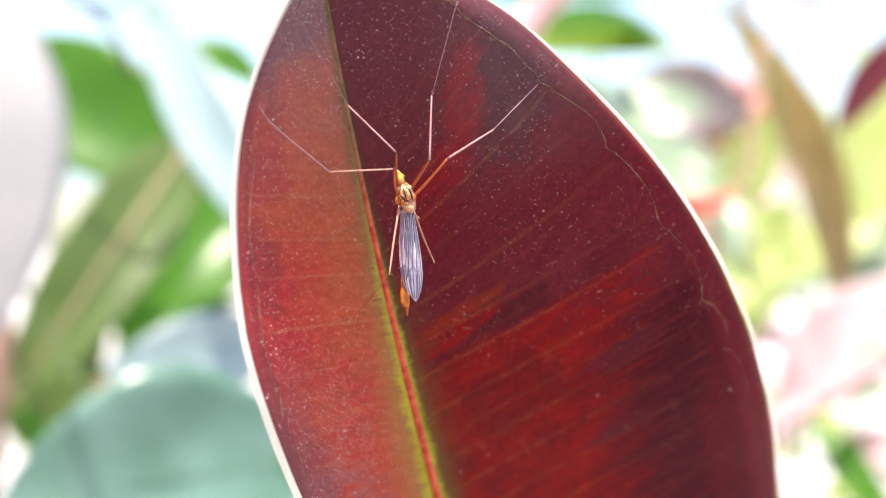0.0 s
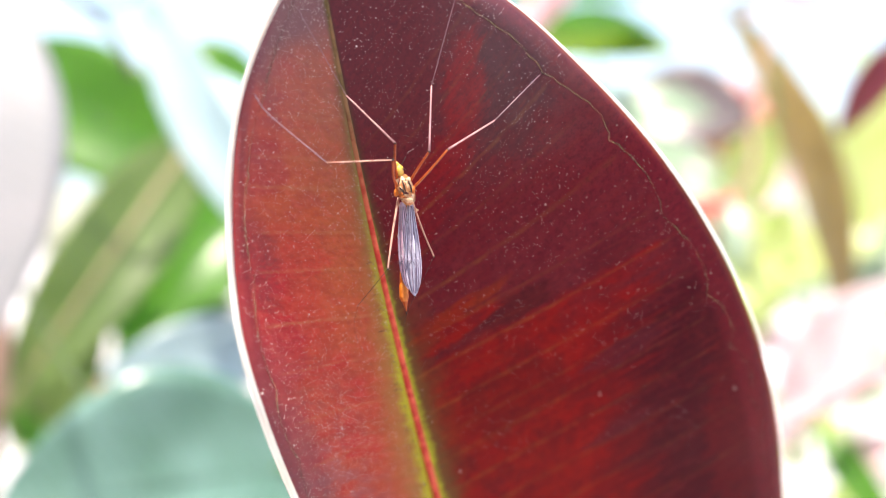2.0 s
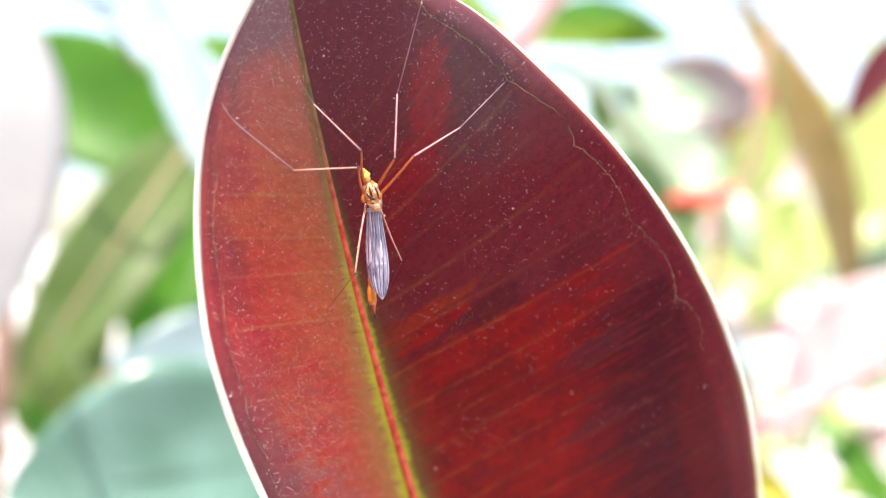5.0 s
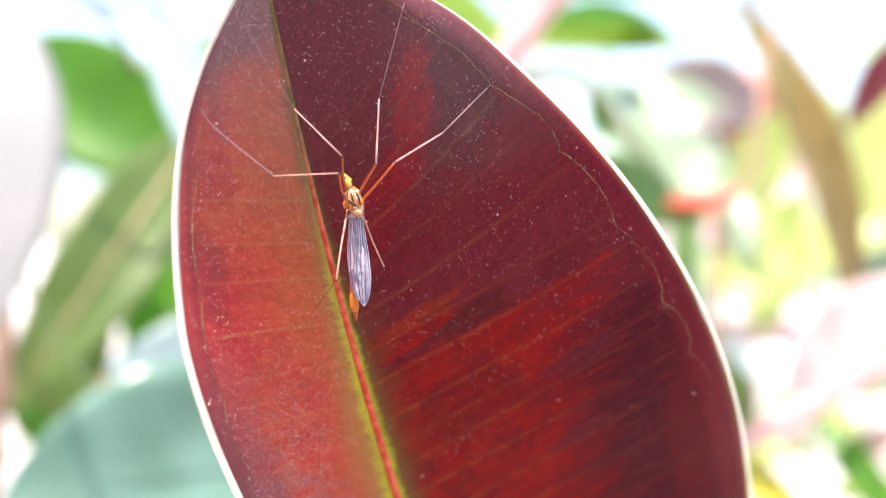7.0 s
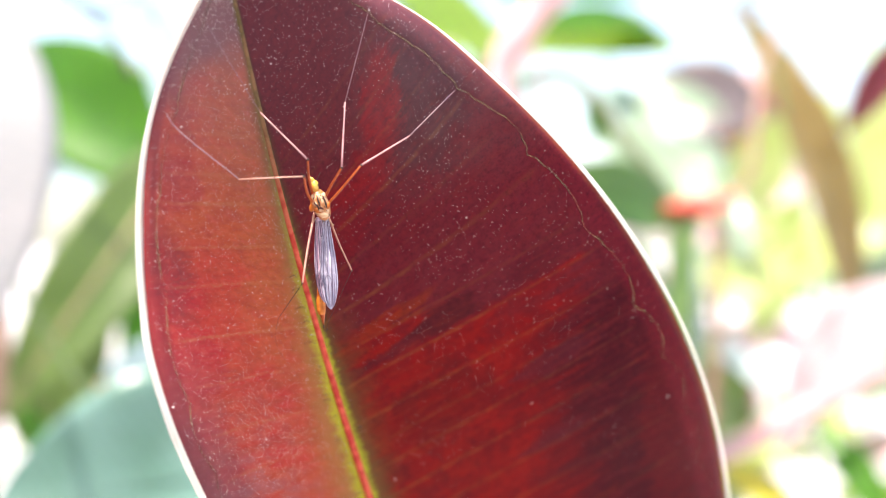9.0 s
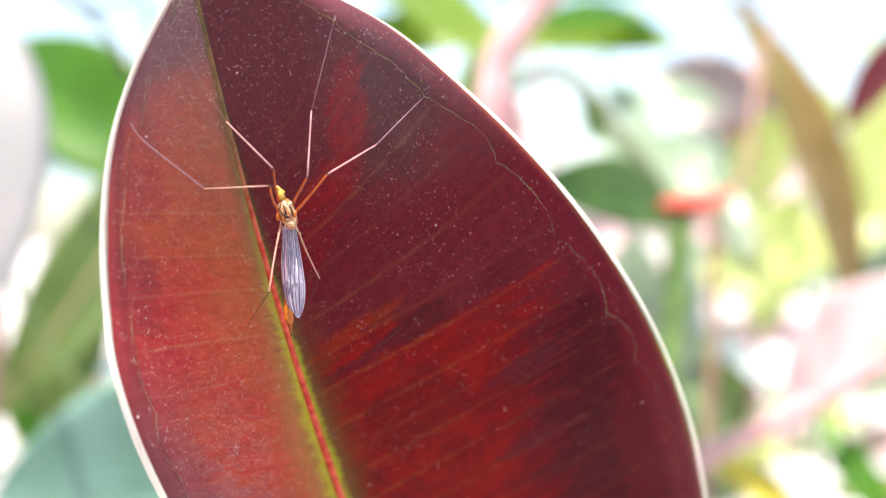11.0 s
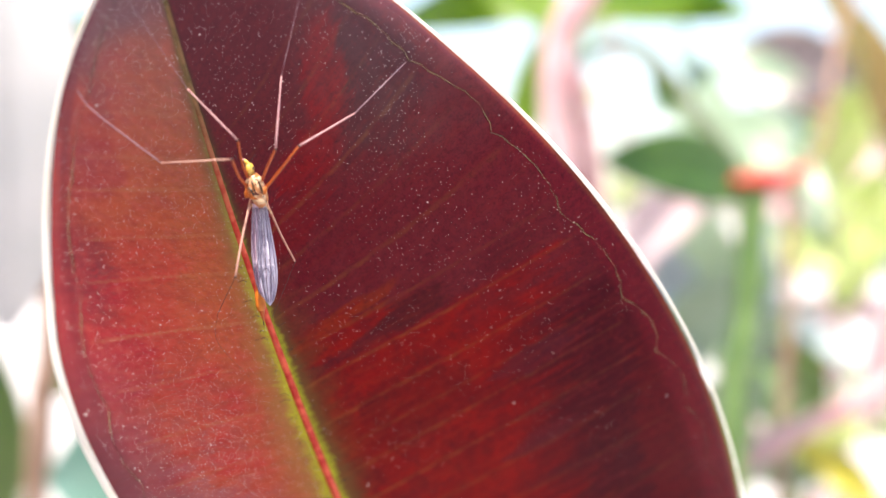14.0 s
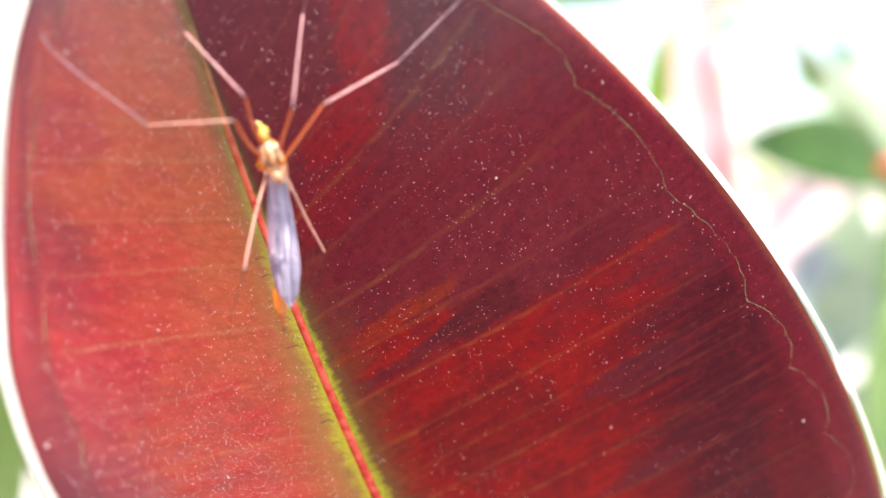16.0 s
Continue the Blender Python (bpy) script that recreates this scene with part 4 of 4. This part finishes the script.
def croton_stem(base):
    """Where a leaf's stalk meets the trunk."""
    return (1.02, 4.79, min(1.7, base[2] - 0.06))


far_leaf(croton, (1.015, 4.600, 1.595), (0.970, 4.700, 1.817), 0.145, RED_LEAF, (0, -0.9, 0.35), croton_stem((1.015, 4.600, 1.595)), 0.05)
far_leaf(croton, (1.099, 4.600, 1.576), (1.056, 4.700, 1.758), 0.116, SCARLET_LEAF, (0, -0.9, 0.35), croton_stem((1.099, 4.600, 1.576)), 0.05)
far_leaf(croton, (0.967, 4.600, 1.501), (0.891, 4.700, 1.653), 0.135, PEACH_LEAF, (0, -0.9, 0.35), croton_stem((0.967, 4.600, 1.501)), 0.05)
far_leaf(croton, (1.014, 4.600, 1.481), (1.007, 4.700, 1.672), 0.145, YELLOW_LEAF, (0, -0.9, 0.35), croton_stem((1.014, 4.600, 1.481)), 0.05)
far_leaf(croton, (1.060, 4.600, 1.348), (1.160, 4.700, 1.545), 0.174, PALE_LIME_LEAF, (0, -0.9, 0.35), croton_stem((1.060, 4.600, 1.348)), 0.05)
far_leaf(croton, (1.022, 4.600, 1.254), (1.083, 4.700, 1.487), 0.212, PALE_LIME_LEAF, (0, -0.9, 0.35), croton_stem((1.022, 4.600, 1.254)), 0.05)
far_leaf(croton, (0.872, 4.600, 1.369), (0.804, 4.700, 1.576), 0.183, MINT_LEAF, (0, -0.9, 0.35), croton_stem((0.872, 4.600, 1.369)), 0.05)
far_leaf(croton, (0.758, 4.600, 1.350), (0.698, 4.700, 1.548), 0.154, SAGE_LEAF, (0, -0.9, 0.35), croton_stem((0.758, 4.600, 1.350)), 0.05)
far_leaf(croton, (0.956, 4.600, 1.216), (0.948, 4.700, 1.410), 0.212, PALE_LIME_LEAF, (0, -0.9, 0.35), croton_stem((0.956, 4.600, 1.216)), 0.05)
far_leaf(croton, (1.174, 4.600, 1.423), (1.122, 4.700, 1.603), 0.174, PINK_LEAF, (0, -0.9, 0.35), croton_stem((1.174, 4.600, 1.423)), 0.05)
far_leaf(croton, (1.342, 4.600, 1.290), (1.295, 4.700, 1.524), 0.212, PALE_LIME_LEAF, (0, -0.9, 0.35), croton_stem((1.342, 4.600, 1.290)), 0.05)
far_leaf(croton, (0.870, 4.600, 1.160), (0.774, 4.700, 1.334), 0.212, PINK_LEAF, (0, -0.9, 0.35), croton_stem((0.870, 4.600, 1.160)), 0.05)
far_leaf(croton, (1.038, 4.600, 1.653), (0.603, 4.700, 1.740), 0.289, MAUVE_LEAF, (0, -0.95, 0.2), croton_stem((0.977, 4.600, 1.643)), 0.05)
far_leaf(croton, (1.309, 4.600, 2.010), (1.019, 4.700, 2.059), 0.135, LILAC_LEAF, (0, -0.95, 0.2), croton_stem((1.309, 4.600, 2.010)), 0.05)

# a shrub farther back, seen only as soft colour
shrub = thing("shrub", (0.48, 1.75, 0.0), "light green and pink shrub far behind the leaf", "shrub")
chance = random.Random(21)
for k in range(9):
    top = (0.10 + 0.095 * k, 1.55 + 0.3 * chance.random(), 1.25 + (0.3 if k in (0, 1, 5, 6, 7, 8) else 0.08) * chance.random())
    stem(shrub, [top, (top[0] * 0.7 + 0.14, 1.7, 0.8), (0.48, 1.75, 0.0)], 0.005, GREEN_STEM if k % 3 else PINK_STEM)
    for i in range(9):
        z0 = top[2] - 0.02 - 0.085 * i
        joint = Vector(top).lerp(Vector((top[0] * 0.7 + 0.14, 1.7, 0.8)), (0.02 + 0.085 * i) / (top[2] - 0.8))
        turn, size = chance.uniform(0, 2 * math.pi), chance.uniform(0.09, 0.17)
        base = joint + Vector((math.cos(turn) * 0.02, math.sin(turn) * 0.02, 0.005))
        tip = base + Vector((math.cos(turn) * size, math.sin(turn) * size * 0.6, chance.uniform(-0.06, 0.06)))
        paint = chance.choice((PALE_LIME_LEAF, LIME_LEAF, MINT_LEAF, PALE_LEAF, PINK_LEAF, PINK_LEAF, PALE_LIME_LEAF, SAGE_LEAF))
        far_leaf(shrub, base, tip, size * 0.42, paint, (chance.uniform(-0.4, 0.4), -0.7, 0.6), joint)

# ---- the crane fly ----
fly = thing("crane_fly", mm(-4.4, -13.5, 6.2), "tiger crane fly with folded grey wings hanging on the leaf", "insect")


def body_part(name, points, radii, paint, label, parent=None, sides=14, flat=1.0, side=(1, 0, 0)):
    bm = bmesh.new()
    tube(bm, curve_through([mm(*q) for q in points], 8), radii, sides, flat, side)
    return part(name, bm, paint, parent or fly, label)


def ball(centre, size, turn=(0, 0, 0), sub=2):
    bm = bmesh.new()
    bmesh.ops.create_icosphere(bm, subdivisions=sub, radius=1.0, matrix=Matrix.Translation(mm(*centre)) @ pose(0, 0, 0, *turn).to_3x3().to_4x4() @ Matrix.Diagonal((size[0] * MM, size[1] * MM, size[2] * MM, 1)))
    return bm


def dome(low, high, u):
    """A rounded profile, 0..1."""
    return MM * (low + (high - low) * math.sin(math.pi * u) ** 0.6)


head = part("head", ball((-5.05, -14.0, 8.15), (0.50, 0.52, 0.68), (0, -8, 0)), YELLOW, fly, "small yellow head")
part("eye", ball((-5.42, -14.25, 8.2), (0.15, 0.18, 0.2)), BLACK, head, "black eye")
part("eye", ball((-4.68, -14.15, 8.2), (0.15, 0.18, 0.2)), BLACK, head, "black eye")
body_part("snout", [(-5.15, -14.1, 8.5), (-5.35, -14.2, 8.85), (-5.55, -14.1, 9.02)], lambda u: MM * (0.26 - 0.10 * u), YELLOW, "", head, 8)
part("mouthparts", ball((-5.66, -14.1, 9.08), (0.2, 0.18, 0.16)), PALE_LEG, head, "pinkish mouthparts")
for dx in (-0.25, 0.2):
    body_part("antenna", [(-5.1 + dx, -14.4, 8.5), (-5.25 + dx * 3, -14.9, 9.0), (-5.3 + dx * 5, -14.8, 9.6)], 0.035 * MM, DARK_LEG, "", head, 5)
body_part("neck", [(-5.0, -13.9, 7.9), (-4.85, -13.75, 7.35), (-4.75, -13.65, 7.1)], lambda u: MM * (0.30 + 0.25 * u), YELLOW, "yellow neck")
thorax = body_part("thorax", [(-4.9, -13.5, 7.7), (-4.7, -13.6, 7.0), (-4.4, -13.7, 6.0), (-4.05, -13.3, 4.9), (-3.95, -12.9, 4.2)],
                   lambda u: dome(0.25, 0.98, u), THORAX, "tan thorax with black stripes", None, 18, 1.0)
for path in ([(-4.75, -14.72, 7.0), (-4.5, -14.98, 6.3), (-4.3, -14.85, 5.6)], [(-4.95, -14.78, 6.1), (-4.6, -14.95, 5.7), (-4.5, -14.75, 5.2)],
             [(-4.1, -14.55, 7.0), (-3.75, -14.65, 6.2), (-3.6, -14.4, 5.5)]):
    body_part("stripe", path, lambda u: dome(0.03, 0.10, u), BLACK, "black stripe", thorax, 8, 0.4, (0, 1, 0))
for path in ([(-5.0, -14.05, 5.1), (-4.4, -14.35, 5.0), (-3.6, -14.05, 4.95)], [(-5.45, -13.7, 5.6), (-5.5, -13.9, 6.4), (-5.3, -13.9, 7.1)]):
    body_part("stripe", path, lambda u: dome(0.03, 0.11, u), AMBER, "brown groove", thorax, 6, 0.5, (0, 1, 0))
for at, size, paint, note in (((-4.02, -14.02, 4.75), (0.62, 0.36, 0.34), CREAM, "pale hind lobe"), ((-5.22, -14.05, 6.75), (0.30, 0.34, 0.50), CREAM, "pale shoulder lobe"),
                              ((-4.02, -14.25, 6.95), (0.28, 0.30, 0.42), CREAM, "pale shoulder lobe"), ((-5.35, -13.75, 5.65), (0.36, 0.50, 0.62), AMBER, "amber side plate"),
                              ((-3.52, -13.85, 5.75), (0.26, 0.44, 0.60), AMBER, "amber side plate"), ((-4.78, -14.42, 5.25), (0.34, 0.24, 0.30), AMBER, "amber side plate")):
    part("thorax_plate", ball(at, size, (0, 14, 0)), paint, thorax, note)
abdomen = body_part("abdomen", [(-4.0, -12.7, 4.6), (-4.0, -12.1, 2.5), (-4.15, -11.6, 0.0), (-4.4, -11.3, -3.0), (-4.62, -11.2, -5.6), (-4.5, -11.1, -7.0)],
                    lambda u: MM * (0.45 + 0.18 * math.sin(math.pi * min(1, u * 1.1)) + 0.16 * max(0, u - 0.72) * 3 - 0.4 * max(0, u - 0.93) * 6 + 0.02 * math.sin(u * 50)), AMBER, "long amber abdomen")
body_part("tail_tip", [(-4.5, -11.1, -6.8), (-4.4, -11.1, -7.5), (-4.3, -11.05, -8.2)], lambda u: MM * (0.34 * (1 - u) + 0.05), ORANGE, "pointed orange tail", abdomen, 10)
body_part("tail_spine", [(-4.32, -11.07, -8.0), (-4.28, -11.0, -8.6)], 0.06 * MM, DARK_LEG, "", abdomen, 6)


def wing(root, tip, normal, width, label, seed, paint):
    root, tip, normal = Vector(root), Vector(tip), Vector(normal).normalized()
    way = tip - root
    size = way.length
    way.normalize()
    across = way.cross(normal).normalized()
    up = across.cross(way)
    if up.y > 0:
        up = -up

    def spot(u, v):
        """u along the wing, v across from -1 to 1."""
        w = width * (0.34 + 0.66 * math.sin(min(1.0, u / 0.72) * math.pi / 2) ** 1.3) * (1 if u < 0.66 else max(0.0, 1 - ((u - 0.66) / 0.342) ** 2) ** 0.62)
        lift = 0.15 * math.sin(v * 7 + seed) * (0.3 + u) * (1 - u) + 0.18 * math.sin(u * 3.0) - 0.35 * abs(v) ** 2 * w
        return root + way * (size * u) + across * (w * v) + up * lift

    bm = bmesh.new()
    grids = []
    for side in (0.0, 0.025):
        grid = [[bm.verts.new(HERE + (spot(i / 30, -1 + 2 * k / 16) - up * side) * MM) for k in range(17)] for i in range(31)]
        grids.append(grid)
        for a, b in zip(grid, grid[1:]):
            for k in range(16):
                bm.faces.new((a[k], a[k + 1], b[k + 1], b[k]))
    ob = part("wing", bm, paint, fly, label)
    lines = [[(u / 20, v0 + (v1 - v0) * (u / 20)) for u in range(1, 20)] for v0, v1 in ((0.9, 0.97), (0.55, 0.70), (0.1, 0.22), (-0.35, -0.3), (-0.75, -0.85))]
    lines += [[(0.70 + 0.27 * k / 8, v + (0.25 * v) * k / 8) for k in range(9)] for v in (-0.55, -0.2, 0.15, 0.5)]
    lines += [[(0.66 + 0.03 * math.sin(k), -0.6 + 1.3 * k / 8) for k in range(9)]]
    for k, line in enumerate(lines):
        bm = bmesh.new()
        tube(bm, [HERE + (spot(u, v) + up * 0.02) * MM for u, v in line], (0.075 if k == 3 else 0.042) * MM, 5)
        part("wing_vein", bm, WING_VEIN, ob)
    for k, v in enumerate((-0.55, -0.15, 0.3, 0.65)):
        bm = bmesh.new()
        tube(bm, [HERE + (spot(0.60 + 0.05 * abs(q - 2) / 2, v + 0.15 * (q - 2)) + up * 0.03) * MM for q in range(5)], lambda u: dome(0.02, 0.05, u), 5, 0.5, up)
        part("wing_mark", bm, PALE_WING, ob, "pale zigzag mark")
    # pale strips laid on as the highlights of the wing's folds
    bm = bmesh.new()
    tube(bm, [HERE + (spot(u, -0.2) + up * 0.05) * MM for u in (0.36, 0.42, 0.48, 0.54, 0.58)], lambda u: dome(0.02, 0.13, u), 6, 0.3, up)
    part("wing_fold", bm, PALE_WING, ob, "pale fold")
    for v0, v1 in ((0.99, 0.99), (-0.45, -0.2), (0.2, 0.22)):
        bm = bmesh.new()
        tube(bm, [HERE + (spot(0.02 + 0.055 * k, v0 + (v1 - v0) * k / 11) + up * 0.04) * MM for k in range(12)], lambda u: dome(0.015, 0.04, u), 5, 0.5, up)
        part("wing_fold", bm, PALE_WING, ob, "pale fold")
    bm = bmesh.new()
    tube(bm, [HERE + (spot(u, 0.86) + up * 0.03) * MM for u in (0.66, 0.68, 0.70, 0.72, 0.74)], lambda u: dome(0.02, 0.14, u), 6, 0.3, up)
    part("wing_spot", bm, WING_VEIN, ob, "dark wing spot")


wing((-4.75, -13.0, 4.5), (-4.0, -12.3, -5.6), (-0.25, -1, 0.1), 1.0, "pinkish lilac wing folded under the other", 0.4, PINK_WING)
wing((-3.85, -13.05, 4.6), (-3.3, -12.5, -6.35), (0.2, -1, 0.1), 1.05, "smoky lilac wing folded on top", 1.7, WING)
for x0, x1 in ((-5.0, -5.5), (-3.6, -2.95)):
    body_part("haltere", [(x0, -12.9, 4.4), (0.5 * (x0 + x1), -13.1, 3.9), (x1, -13.2, 3.5)], lambda u: MM * (0.05 + 0.12 * max(0, u - 0.7) * 3.3), CREAM, "pale club-shaped haltere", None, 8)


def leg(label, femur, tibia, tarsus, paints, radii):
    """femur, tibia and tarsus are lines of places in the plan; a dark knee sits between the first two."""
    bm = bmesh.new()
    tube(bm, curve_through([mm(*q) for q in femur], 5), lambda u: MM * 0.75 * radii[0] * (1.15 - 0.3 * u), 7)
    ob = part("leg", bm, paints[0], fly, label)
    part("knee", ball(femur[-1], (radii[0] * 0.82,) * 3, sub=1), DARK_LEG, ob, "dark knee")
    bm = bmesh.new()
    tube(bm, curve_through([mm(*q) for q in tibia], 5), lambda u: MM * 0.78 * radii[1] * (1.1 - 0.25 * u), 6)
    part("tibia", bm, paints[1], ob)
    bm = bmesh.new()
    tube(bm, curve_through([mm(*q) for q in tarsus], 6), lambda u: MM * radii[2] * (1.05 - 0.15 * u), 6)
    part("tarsus", bm, paints[2], ob)
    part("joint", ball(tibia[-1], (radii[2] * 1.6,) * 3, sub=1), paints[1], ob)


def on_leaf(s, d, lift=0.08):
    return tuple(blade(s, d) + facing(s, d) * lift)


FRONT = (ORANGE, PALE_LEG, THIN_LEG)
leg("front leg, orange thigh and pale pink shin", [(-5.2, -13.6, 6.8), (-5.5, -15.5, 8.6), (-5.4, -18.0, 10.9)], [(-5.4, -18.0, 10.9), (-11.0, -16.5, 16.4)],
    [(-11.0, -16.5, 16.4), on_leaf(25.3, -3.2)], FRONT, (0.20, 0.14, 0.032))
leg("front leg, orange thigh and pale pink shin", [(-4.0, -13.4, 6.6), (-3.0, -15.2, 8.1), (-1.6, -17.5, 10.0)], [(-1.6, -17.5, 10.0), (-1.4, -15.1, 17.7)],
    [(-1.4, -15.1, 17.7), on_leaf(23.2, 15.0)], FRONT, (0.20, 0.14, 0.032))
leg("middle leg, orange thigh and pale pink shin", [(-5.2, -13.3, 6.0), (-5.62, -16.5, 7.2), (-5.6, -20.0, 8.9)], [(-5.6, -20.0, 8.9), (-12.9, -19.8, 8.6)],
    [(-12.9, -19.8, 8.6), (-18.9, -22.4, 13.6), on_leaf(14.9, -9.2)], (ORANGE, TAN_LEG, THIN_LEG), (0.20, 0.11, 0.07))
leg("middle leg, orange thigh and pale pink shin", [(-3.7, -13.2, 5.9), (-2.0, -14.4, 7.6), (0.5, -15.7, 10.4)], [(0.5, -15.7, 10.4), (5.9, -12.2, 14.0)],
    [(5.9, -12.2, 14.0), on_leaf(12.9, 26.1)], FRONT, (0.20, 0.145, 0.065))
HIND = (TAN_LEG, DARK_LEG, DARK_LEG)
leg("hind leg, tan thigh and dark thin shin", [(-5.2, -12.8, 5.0), (-5.8, -14.4, 1.0), (-6.3, -15.7, -3.2)], [(-6.3, -15.7, -3.2), (-10.2, -7.5, -7.7)],
    [(-10.2, -7.5, -7.7), (-10.7, -5.2, -11.0), on_leaf(-16.5, -3.8)], HIND, (0.17, 0.036, 0.012))
leg("hind leg, tan thigh and dark thin shin", [(-3.6, -12.4, 4.6), (-2.4, -10.8, 1.2), (-1.1, -9.4, -1.8)], [(-1.1, -9.4, -1.8), (-4.2, -7.0, -8.2)],
    [(-4.2, -7.0, -8.2), (-5.0, -2.0, -11.0), on_leaf(-13.9, 0.9)], HIND, (0.15, 0.028, 0.012))


def motions():
    """The fly hangs still on the leaf."""
    walk(fly, [(0.0, pose(*fly.location)), (16.0, pose(*fly.location))])


motions()
